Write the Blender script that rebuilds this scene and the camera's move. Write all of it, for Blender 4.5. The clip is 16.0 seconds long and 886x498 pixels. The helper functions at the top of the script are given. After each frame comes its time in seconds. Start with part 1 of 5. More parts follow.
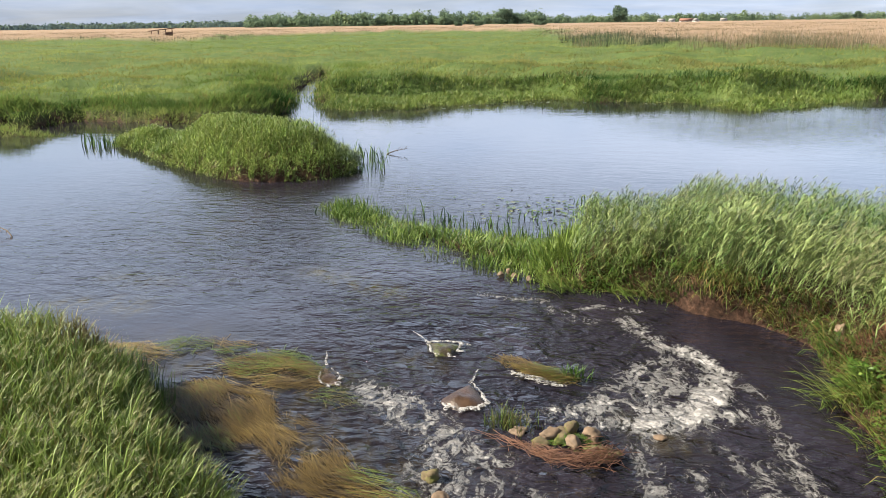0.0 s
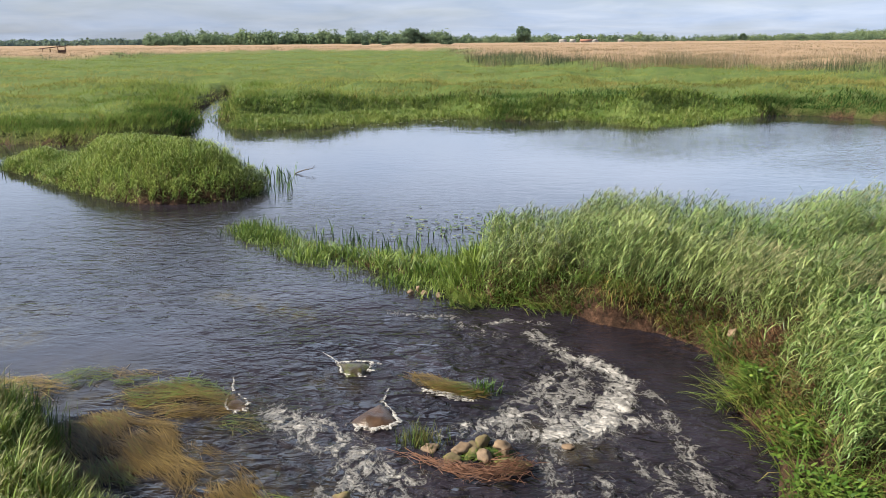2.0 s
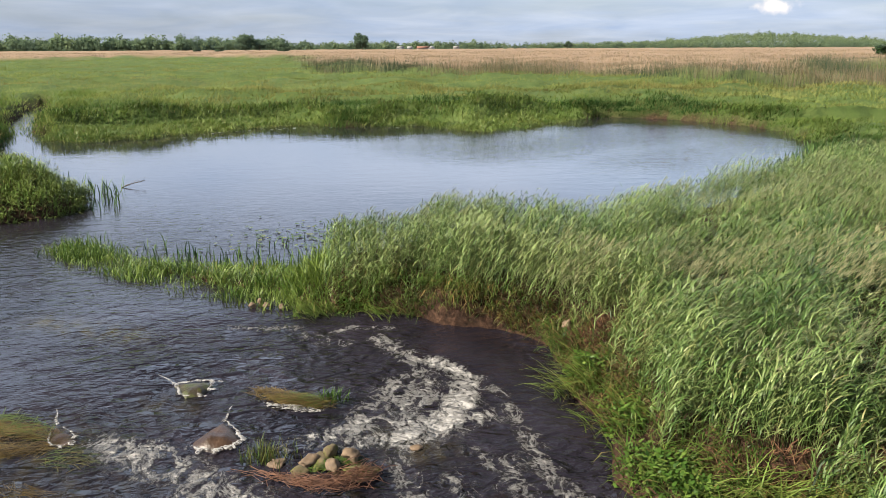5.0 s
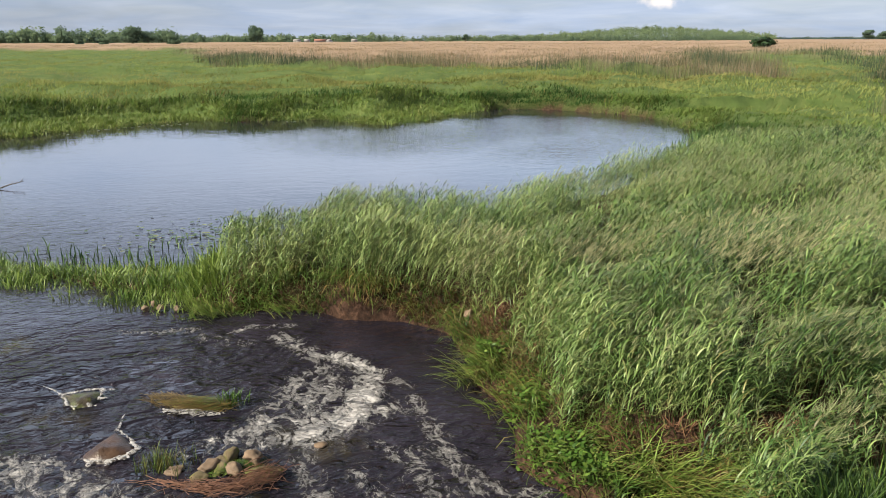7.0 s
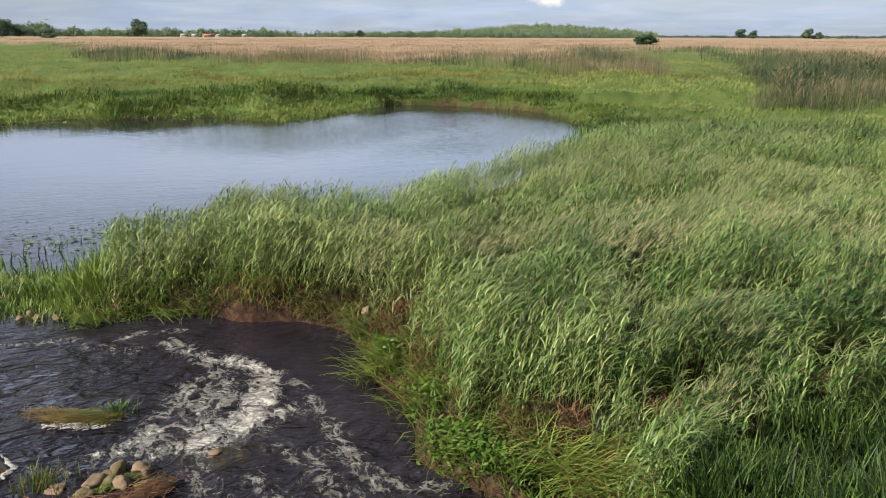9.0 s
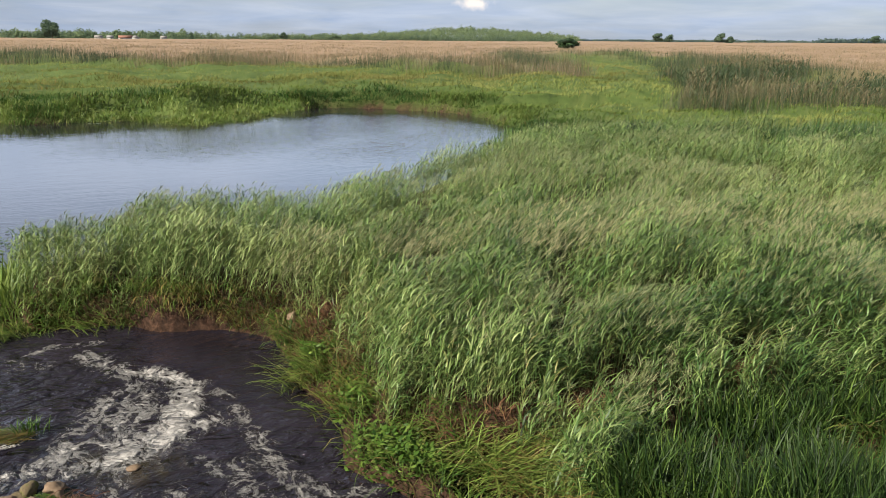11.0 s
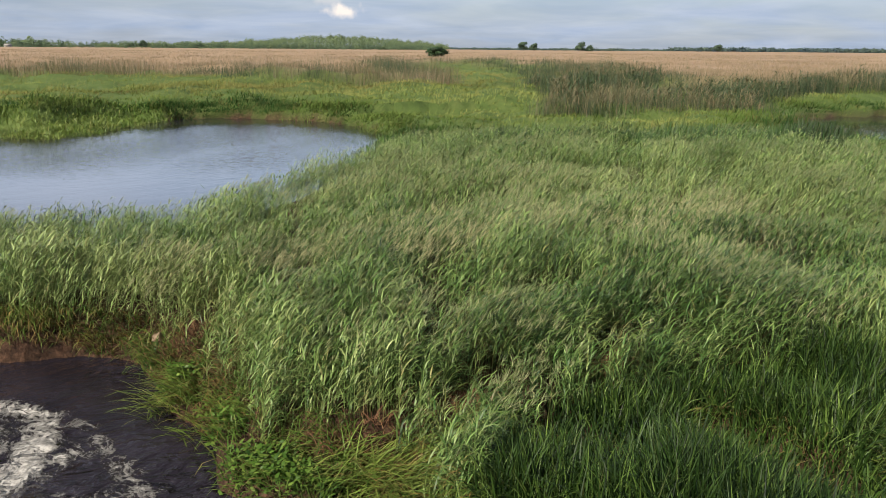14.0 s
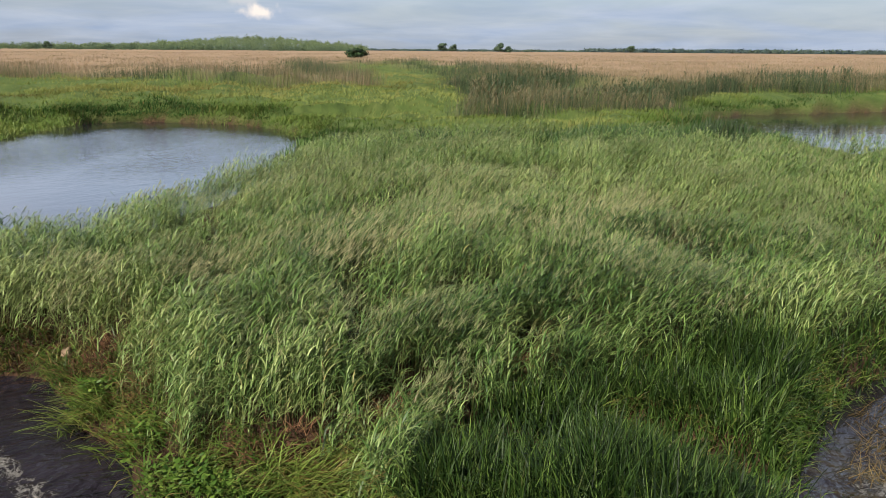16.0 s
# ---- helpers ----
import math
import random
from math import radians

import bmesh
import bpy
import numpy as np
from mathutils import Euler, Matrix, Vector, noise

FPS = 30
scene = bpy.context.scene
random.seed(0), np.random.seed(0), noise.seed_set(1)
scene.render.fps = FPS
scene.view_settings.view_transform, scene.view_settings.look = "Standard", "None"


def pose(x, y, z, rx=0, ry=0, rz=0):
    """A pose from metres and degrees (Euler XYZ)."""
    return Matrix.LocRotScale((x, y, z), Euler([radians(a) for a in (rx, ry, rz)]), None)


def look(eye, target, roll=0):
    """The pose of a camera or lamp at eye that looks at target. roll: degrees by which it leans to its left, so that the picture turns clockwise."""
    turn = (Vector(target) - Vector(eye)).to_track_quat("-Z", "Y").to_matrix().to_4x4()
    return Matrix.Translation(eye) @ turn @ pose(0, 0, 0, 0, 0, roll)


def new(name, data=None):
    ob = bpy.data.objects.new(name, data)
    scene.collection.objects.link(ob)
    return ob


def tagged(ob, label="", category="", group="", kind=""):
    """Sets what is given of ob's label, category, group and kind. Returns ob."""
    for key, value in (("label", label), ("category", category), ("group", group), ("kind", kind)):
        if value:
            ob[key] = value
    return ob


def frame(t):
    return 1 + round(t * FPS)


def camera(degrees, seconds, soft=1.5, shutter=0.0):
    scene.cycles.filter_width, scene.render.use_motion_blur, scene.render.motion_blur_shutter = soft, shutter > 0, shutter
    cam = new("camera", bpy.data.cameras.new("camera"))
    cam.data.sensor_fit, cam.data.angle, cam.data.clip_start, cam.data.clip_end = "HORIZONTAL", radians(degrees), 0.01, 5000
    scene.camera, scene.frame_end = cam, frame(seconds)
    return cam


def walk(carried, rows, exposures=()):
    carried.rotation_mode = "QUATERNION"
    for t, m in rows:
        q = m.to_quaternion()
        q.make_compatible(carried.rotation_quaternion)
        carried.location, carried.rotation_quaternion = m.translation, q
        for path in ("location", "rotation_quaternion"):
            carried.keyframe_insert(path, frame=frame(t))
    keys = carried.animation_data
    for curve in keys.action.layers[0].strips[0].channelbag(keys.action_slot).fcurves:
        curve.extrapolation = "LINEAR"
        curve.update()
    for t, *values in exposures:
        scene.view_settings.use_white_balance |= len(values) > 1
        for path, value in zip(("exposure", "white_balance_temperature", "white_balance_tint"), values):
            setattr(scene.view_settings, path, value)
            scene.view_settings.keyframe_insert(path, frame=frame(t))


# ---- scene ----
cam = camera(60.85, 16.0, soft=0.65)
PATH = [
    (0, (0.0, 0.0, 5.0), (-0.3401, 1.8856, 4.4267), -0.82),
    (0.5, (0.019, -0.006, 5.004), (-0.2805, 1.8902, 4.4424), -0.82),
    (1, (0.039, -0.011, 5.007), (-0.2067, 1.8972, 4.4597), -0.77),
    (1.5, (0.06, -0.015, 5.009), (-0.1224, 1.9032, 4.472), -0.63),
    (2, (0.08, -0.018, 5.01), (-0.0321, 1.9071, 4.48), -0.46),
    (2.5, (0.101, -0.021, 5.01), (0.0564, 1.9089, 4.4867), -0.27),
    (3, (0.122, -0.023, 5.009), (0.1438, 1.9087, 4.4916), -0.14),
    (3.5, (0.144, -0.025, 5.007), (0.2317, 1.9056, 4.4921), -0.19),
    (4, (0.165, -0.026, 5.005), (0.3194, 1.9005, 4.4915), -0.27),
    (6.5, (0.273, -0.03, 4.986), (0.7461, 1.8396, 4.4564), -0.20),
    (7, (0.294, -0.031, 4.982), (0.825, 1.8222, 4.4478), -0.22),
    (7.5, (0.315, -0.032, 4.977), (0.9092, 1.8008, 4.4386), -0.21),
    (8, (0.336, -0.033, 4.973), (0.9968, 1.7758, 4.4309), -0.07),
    (8.5, (0.357, -0.034, 4.968), (1.0797, 1.7501, 4.4253), 0.14),
    (9, (0.377, -0.036, 4.964), (1.1543, 1.7252, 4.4207), 0.21),
    (11.5, (0.471, -0.053, 4.948), (1.4554, 1.6049, 4.4179), 0.60),
    (12, (0.488, -0.059, 4.947), (1.5161, 1.5745, 4.4233), 0.76),
    (12.5, (0.504, -0.066, 4.946), (1.5747, 1.5421, 4.428), 0.64),
    (13, (0.519, -0.073, 4.947), (1.633, 1.5061, 4.4316), 0.43),
    (13.5, (0.534, -0.082, 4.948), (1.6964, 1.4621, 4.434), 0.41),
    (14, (0.548, -0.092, 4.951), (1.7596, 1.4142, 4.4378), 0.47),
    (14.5, (0.56, -0.103, 4.954), (1.8176, 1.3659, 4.4423), 0.44),
    (15, (0.572, -0.116, 4.959), (1.87, 1.3172, 4.4456), 0.42),
    (15.5, (0.583, -0.129, 4.965), (1.9155, 1.2716, 4.4532), 0.41),
    (16, (0.593, -0.145, 4.973), (1.9532, 1.2304, 4.464), 0.45),
]
walk(cam, [(t, look(eye, target, roll)) for t, eye, target, roll in PATH],
     [(0.0, 1.40), (2.0, 1.25), (4.0, 1.15), (7.0, 1.04), (9.0, 0.97), (11.5, 0.90), (13.0, 0.84), (16.0, 0.76)])

# ---------------------------------------------------------------- sky and sun
SUN_AZ, SUN_EL = radians(256), radians(40)   # azimuth from +y towards +x


def make_world():
    w = bpy.data.worlds.new("sky")
    scene.world = w
    w.use_nodes = True
    nt = w.node_tree
    nt.nodes.clear()
    N, L = nt.nodes.new, nt.links.new
    out, bg = N("ShaderNodeOutputWorld"), N("ShaderNodeBackground")
    sky = N("ShaderNodeTexSky")
    sky.sky_type, sky.sun_disc = "NISHITA", False
    sky.sun_elevation, sky.sun_rotation = SUN_EL, SUN_AZ
    sky.dust_density, sky.air_density, sky.ozone_density = 1.2, 1.0, 1.0
    co, sep = N("ShaderNodeTexCoord"), N("ShaderNodeSeparateXYZ")
    L(co.outputs["Generated"], sep.inputs[0])
    # the direction laid onto a flat cloud layer
    hgt = N("ShaderNodeMath"); hgt.operation = "MAXIMUM"; hgt.inputs[1].default_value = 0.0
    L(sep.outputs["Z"], hgt.inputs[0])
    up = N("ShaderNodeMath"); up.operation = "ADD"; up.inputs[1].default_value = 0.11
    L(hgt.outputs[0], up.inputs[0])
    flat = N("ShaderNodeVectorMath"); flat.operation = "DIVIDE"
    both = N("ShaderNodeCombineXYZ")
    for k in range(3):
        L(up.outputs[0], both.inputs[k])
    L(co.outputs["Generated"], flat.inputs[0]); L(both.outputs[0], flat.inputs[1])
    noises = []
    for scale, detail, off in ((0.55, 4.0, (3.1, 1.7, 0)), (1.3, 5.0, (9.2, 4.0, 0))):
        mp = N("ShaderNodeMapping"); mp.inputs["Location"].default_value = off
        nz = N("ShaderNodeTexNoise"); nz.inputs["Scale"].default_value = scale
        nz.inputs["Detail"].default_value = detail; nz.inputs["Roughness"].default_value = 0.55
        nz.inputs["Distortion"].default_value = 0.4
        L(flat.outputs[0], mp.inputs[0]); L(mp.outputs[0], nz.inputs["Vector"])
        noises.append(nz)
    cover = N("ShaderNodeValToRGB")
    cover.color_ramp.elements[0].position, cover.color_ramp.elements[1].position = 0.36, 0.62
    L(noises[0].outputs["Fac"], cover.inputs["Fac"])
    tint = N("ShaderNodeValToRGB")
    e = tint.color_ramp.elements
    e[0].position, e[0].color = 0.30, (4.0, 5.0, 6.85, 1)
    e[1].position, e[1].color = 0.74, (5.85, 6.6, 8.05, 1)
    L(noises[1].outputs["Fac"], tint.inputs["Fac"])
    # thin veil everywhere, thicker where the clouds stand
    veil = N("ShaderNodeMapRange"); veil.inputs["To Min"].default_value, veil.inputs["To Max"].default_value = 0.62, 0.95
    L(cover.outputs["Color"], veil.inputs["Value"])
    mix = N("ShaderNodeMix"); mix.data_type = "RGBA"
    L(veil.outputs[0], mix.inputs["Factor"]); L(sky.outputs[0], mix.inputs["A"]); L(tint.outputs[0], mix.inputs["B"])
    last = mix.outputs["Result"]
    # small bright cumulus heads near the horizon
    for az, el, wide, high, power in ((-31.7, 2.5, 0.026, 0.013, 6.0), (-12.5, 3.9, 0.03, 0.005, 3.0), (-30.5, 3.3, 0.022, 0.008, 1.6)):
        a, b = radians(az), radians(el)
        d = (-math.sin(a) * math.cos(b), math.cos(a) * math.cos(b), math.sin(b))
        sub = N("ShaderNodeVectorMath"); sub.operation = "SUBTRACT"; sub.inputs[1].default_value = d
        L(co.outputs["Generated"], sub.inputs[0])
        wob = N("ShaderNodeTexNoise"); wob.inputs["Scale"].default_value = 42; wob.inputs["Detail"].default_value = 5
        L(co.outputs["Generated"], wob.inputs["Vector"])
        sc = N("ShaderNodeVectorMath"); sc.operation = "DIVIDE"; sc.inputs[1].default_value = (wide, wide, high)
        L(sub.outputs[0], sc.inputs[0])
        ln = N("ShaderNodeVectorMath"); ln.operation = "LENGTH"; L(sc.outputs[0], ln.inputs[0])
        add = N("ShaderNodeMath"); add.operation = "MULTIPLY_ADD"; add.inputs[1].default_value = 2.2
        L(wob.outputs["Fac"], add.inputs[0]); L(ln.outputs["Value"], add.inputs[2])
        fac = N("ShaderNodeMapRange"); fac.interpolation_type = "SMOOTHSTEP"
        for key, v in (("From Min", 2.2), ("From Max", 1.4), ("To Min", 0.0), ("To Max", min(1.0, power / 6))):
            fac.inputs[key].default_value = v
        L(add.outputs[0], fac.inputs["Value"])
        m2 = N("ShaderNodeMix"); m2.data_type = "RGBA"
        m2.inputs["B"].default_value = (11.0, 10.0, 9.2, 1)
        L(fac.outputs[0], m2.inputs["Factor"]); L(last, m2.inputs["A"])
        last = m2.outputs["Result"]
    # the sky is paler near the horizon's haze than in the bright cloud higher up
    rise = N("ShaderNodeMapRange"); rise.interpolation_type = "SMOOTHSTEP"
    for key, v in (("From Min", 0.045), ("From Max", 0.16), ("To Min", 1.14), ("To Max", 2.42)):
        rise.inputs[key].default_value = v
    L(sep.outputs["Z"], rise.inputs["Value"])
    gain = N("ShaderNodeVectorMath"); gain.operation = "SCALE"
    zen = N("ShaderNodeMapRange"); zen.interpolation_type = "SMOOTHSTEP"
    for key, v in (("From Min", 0.36), ("From Max", 0.66), ("To Min", 1.0), ("To Max", 0.10)):
        zen.inputs[key].default_value = v
    L(sep.outputs["Z"], zen.inputs["Value"])
    # the sky dims towards the sun's side, for the darker cloud there
    dot = N("ShaderNodeVectorMath"); dot.operation = "DOT_PRODUCT"
    dot.inputs[1].default_value = (math.sin(SUN_AZ) * math.cos(SUN_EL), math.cos(SUN_AZ) * math.cos(SUN_EL), math.sin(SUN_EL))
    L(co.outputs["Generated"], dot.inputs[0])
    sun_side = N("ShaderNodeMapRange"); sun_side.interpolation_type = "SMOOTHSTEP"
    for key, v in (("From Min", -0.6), ("From Max", 0.35), ("To Min", 1.0), ("To Max", 0.74)):
        sun_side.inputs[key].default_value = v
    L(dot.outputs["Value"], sun_side.inputs["Value"])
    both1 = N("ShaderNodeMath"); both1.operation = "MULTIPLY"
    L(rise.outputs[0], both1.inputs[0]); L(sun_side.outputs[0], both1.inputs[1])
    both2 = N("ShaderNodeMath"); both2.operation = "MULTIPLY"
    L(both1.outputs[0], both2.inputs[0]); L(zen.outputs[0], both2.inputs[1])
    L(last, gain.inputs[0]); L(both2.outputs[0], gain.inputs["Scale"])
    L(gain.outputs[0], bg.inputs["Color"])
    bg.inputs["Strength"].default_value = 0.049
    L(bg.outputs[0], out.inputs["Surface"])


make_world()
sun = new("sun", bpy.data.lights.new("sun", "SUN"))
sun.data.energy, sun.data.angle, sun.data.color = 5.6, radians(1.0), (1.0, 0.92, 0.78)
sun_dir = Vector((math.sin(SUN_AZ) * math.cos(SUN_EL), math.cos(SUN_AZ) * math.cos(SUN_EL), math.sin(SUN_EL)))
sun.matrix_world = look(sun_dir * 100, (0, 0, 0))

# ---------------------------------------------------------------- materials


def mat_new(name):
    m = bpy.data.materials.new(name)
    m.use_nodes = True
    nt = m.node_tree
    return m, nt, nt.nodes["Principled BSDF"], nt.nodes["Material Output"]


def ramp(nt, stops):
    r = nt.nodes.new("ShaderNodeValToRGB")
    e = r.color_ramp.elements
    while len(e) < len(stops):
        e.new(0.5)
    for k, (p, c) in enumerate(stops):
        e[k].position, e[k].color = p, (*c, 1)
    return r


def noise_node(nt, scale, detail=4.0, rough=0.55, stretch=(1, 1, 1), turn=0.0, coords="position", distort=0.0):
    mp = nt.nodes.new("ShaderNodeMapping")
    mp.inputs["Scale"].default_value = stretch
    mp.inputs["Rotation"].default_value = (0, 0, turn)
    if coords == "position":
        src = nt.nodes.new("ShaderNodeNewGeometry").outputs["Position"]
    else:
        src = nt.nodes.new("ShaderNodeTexCoord").outputs["Object"]
    nt.links.new(src, mp.inputs[0])
    nz = nt.nodes.new("ShaderNodeTexNoise")
    for key, v in (("Scale", scale), ("Detail", detail), ("Roughness", rough), ("Distortion", distort)):
        nz.inputs[key].default_value = v
    nt.links.new(mp.outputs[0], nz.inputs["Vector"])
    return nz


def mix_color(nt, fac, a, b, mode="MIX"):
    m = nt.nodes.new("ShaderNodeMix")
    m.data_type, m.blend_type = "RGBA", mode
    for key, v in (("Factor", fac), ("A", a), ("B", b)):
        if isinstance(v, bpy.types.NodeSocket):
            nt.links.new(v, m.inputs[key])
        elif key == "Factor":
            m.inputs[key].default_value = v
        else:
            m.inputs[key].default_value = (*v, 1)
    return m.outputs["Result"]


def math_node(nt, op, a, b=0.0, c=0.0, clamp=False):
    m = nt.nodes.new("ShaderNodeMath")
    m.operation, m.use_clamp = op, clamp
    for k, v in enumerate((a, b, c)):
        if isinstance(v, bpy.types.NodeSocket):
            nt.links.new(v, m.inputs[k])
        else:
            m.inputs[k].default_value = v
    return m.outputs[0]


def attr(nt, name):
    a = nt.nodes.new("ShaderNodeAttribute")
    a.attribute_name = name
    return a.outputs["Fac"]


def bump(nt, bsdf, height, strength, distance):
    b = nt.nodes.new("ShaderNodeBump")
    b.inputs["Strength"].default_value, b.inputs["Distance"].default_value = strength, distance
    nt.links.new(height, b.inputs["Height"])
    nt.links.new(b.outputs[0], bsdf.inputs["Normal"])
    return b


def leaf_material(name, stops, dry=(0.21, 0.14, 0.06), glow=0.35, rough=0.5, gloss=0.25, vary=0.6):
    """Thin leaves: colour by the blade's own tone, straw where it is dry, light passing through."""
    m, nt, p, out = mat_new(name)
    r = ramp(nt, stops)
    nt.links.new(attr(nt, "tone"), r.inputs["Fac"])
    col = mix_color(nt, attr(nt, "dry"), r.outputs["Color"], dry)
    # random dark leaves: own variation, raised to stand for uneven light in the stand
    isl = nt.nodes.new("ShaderNodeNewGeometry").outputs["Random Per Island"]
    col = mix_color(nt, math_node(nt, "MULTIPLY", isl, vary), col, mix_color(nt, 1.0, col, (0.44, 0.49, 0.40), "MULTIPLY"))
    nt.links.new(col, p.inputs["Base Color"])
    p.inputs["Roughness"].default_value = rough
    p.inputs["Specular IOR Level"].default_value = gloss
    tr = nt.nodes.new("ShaderNodeBsdfTranslucent")
    nt.links.new(col, tr.inputs["Color"])
    mx = nt.nodes.new("ShaderNodeMixShader")
    mx.inputs[0].default_value = glow
    nt.links.new(p.outputs[0], mx.inputs[1]); nt.links.new(tr.outputs[0], mx.inputs[2])
    nt.links.new(mx.outputs[0], out.inputs["Surface"])
    return m


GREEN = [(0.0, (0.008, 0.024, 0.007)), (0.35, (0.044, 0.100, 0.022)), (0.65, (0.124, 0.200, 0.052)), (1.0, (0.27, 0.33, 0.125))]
M_GRASS = leaf_material("grass_leaf", GREEN, glow=0.10, rough=0.50, gloss=0.28, vary=0.9)
# sedge green set extra dark: shade over the sedge bed is partly in it
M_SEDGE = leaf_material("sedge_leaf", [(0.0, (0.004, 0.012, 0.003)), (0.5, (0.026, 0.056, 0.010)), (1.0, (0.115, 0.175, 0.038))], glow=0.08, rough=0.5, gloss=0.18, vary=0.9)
M_MEADOW = leaf_material("meadow_leaf", [(0.0, (0.025, 0.064, 0.015)), (0.5, (0.112, 0.168, 0.038)), (1.0, (0.235, 0.268, 0.084))], glow=0.45, rough=0.9, gloss=0.1, vary=0.15)
M_MARSH = leaf_material("marsh_leaf", [(0.0, (0.018, 0.050, 0.010)), (0.5, (0.072, 0.140, 0.020)), (1.0, (0.175, 0.235, 0.048))], rough=0.5, glow=0.22, vary=0.8)
M_FRESH = leaf_material("fresh_leaf", [(0.0, (0.022, 0.058, 0.012)), (0.5, (0.092, 0.165, 0.030)), (1.0, (0.225, 0.290, 0.072))], glow=0.18, rough=0.5, gloss=0.25, vary=0.7)
M_REED = leaf_material("reed_leaf", [(0.0, (0.022, 0.046, 0.022)), (0.35, (0.065, 0.090, 0.040)), (0.6, (0.18, 0.138, 0.080)), (1.0, (0.34, 0.255, 0.180))],
                       dry=(0.36, 0.25, 0.17), glow=0.25)
M_STRAW = leaf_material("dead_grass", [(0.0, (0.018, 0.012, 0.005)), (0.5, (0.108, 0.070, 0.019)), (1.0, (0.30, 0.215, 0.075))], glow=0.15)
M_RUST = leaf_material("rusty_stem", [(0.0, (0.03, 0.014, 0.008)), (0.5, (0.13, 0.062, 0.034)), (1.0, (0.30, 0.17, 0.09))], glow=0.1, rough=0.8)
M_SEED = leaf_material("seed_head", [(0.0, (0.09, 0.13, 0.045)), (0.5, (0.20, 0.22, 0.11)), (1.0, (0.40, 0.37, 0.21))], glow=0.3, rough=0.8)
# crown greens lightened and blued: haze over the plain is in the colour
M_CROWN = leaf_material("tree_leaf_haze", [(0.0, (0.074, 0.112, 0.088)), (0.5, (0.122, 0.172, 0.108)), (1.0, (0.180, 0.235, 0.125))], glow=0.5, rough=0.9, gloss=0.0, vary=0.12)
# blue of the distance haze is painted into this leaf colour
M_FARWOOD = leaf_material("far_wood_haze", [(0.0, (0.055, 0.085, 0.11)), (0.5, (0.085, 0.12, 0.105)), (1.0, (0.12, 0.16, 0.10))], glow=0.5, rough=0.9, gloss=0.0, vary=0.05)


def ground_material():
    m, nt, p, out = mat_new("marsh_ground")
    a, b = noise_node(nt, 0.7, 5), noise_node(nt, 7.0, 8, 0.68)
    soil = ramp(nt, [(0.34, (0.010, 0.006, 0.004)), (0.52, (0.050, 0.027, 0.017)), (0.72, (0.135, 0.075, 0.046))])
    nt.links.new(b.outputs["Fac"], soil.inputs["Fac"])
    turf = ramp(nt, [(0.2, (0.034, 0.060, 0.015)), (0.5, (0.068, 0.105, 0.026)), (0.8, (0.12, 0.145, 0.045))])
    nt.links.new(a.outputs["Fac"], turf.inputs["Fac"])
    far = noise_node(nt, 0.02, 7, 0.6)
    reed = ramp(nt, [(0.25, (0.17, 0.112, 0.073)), (0.5, (0.255, 0.175, 0.116)), (0.75, (0.32, 0.230, 0.160))])
    nt.links.new(far.outputs["Fac"], reed.inputs["Fac"])
    fine = noise_node(nt, 0.5, 8, 0.7)
    reedc = mix_color(nt, math_node(nt, "MULTIPLY", fine.outputs["Fac"], 0.5), reed.outputs["Color"], (0.17, 0.13, 0.075))
    c = mix_color(nt, attr(nt, "turf"), soil.outputs["Color"], turf.outputs["Color"])
    c = mix_color(nt, attr(nt, "reed"), c, reedc)
    nt.links.new(c, p.inputs["Base Color"])
    p.inputs["Roughness"].default_value = 0.9
    p.inputs["Specular IOR Level"].default_value = 0.15
    bump(nt, p, b.outputs["Fac"], 1.0, 0.12)
    return m


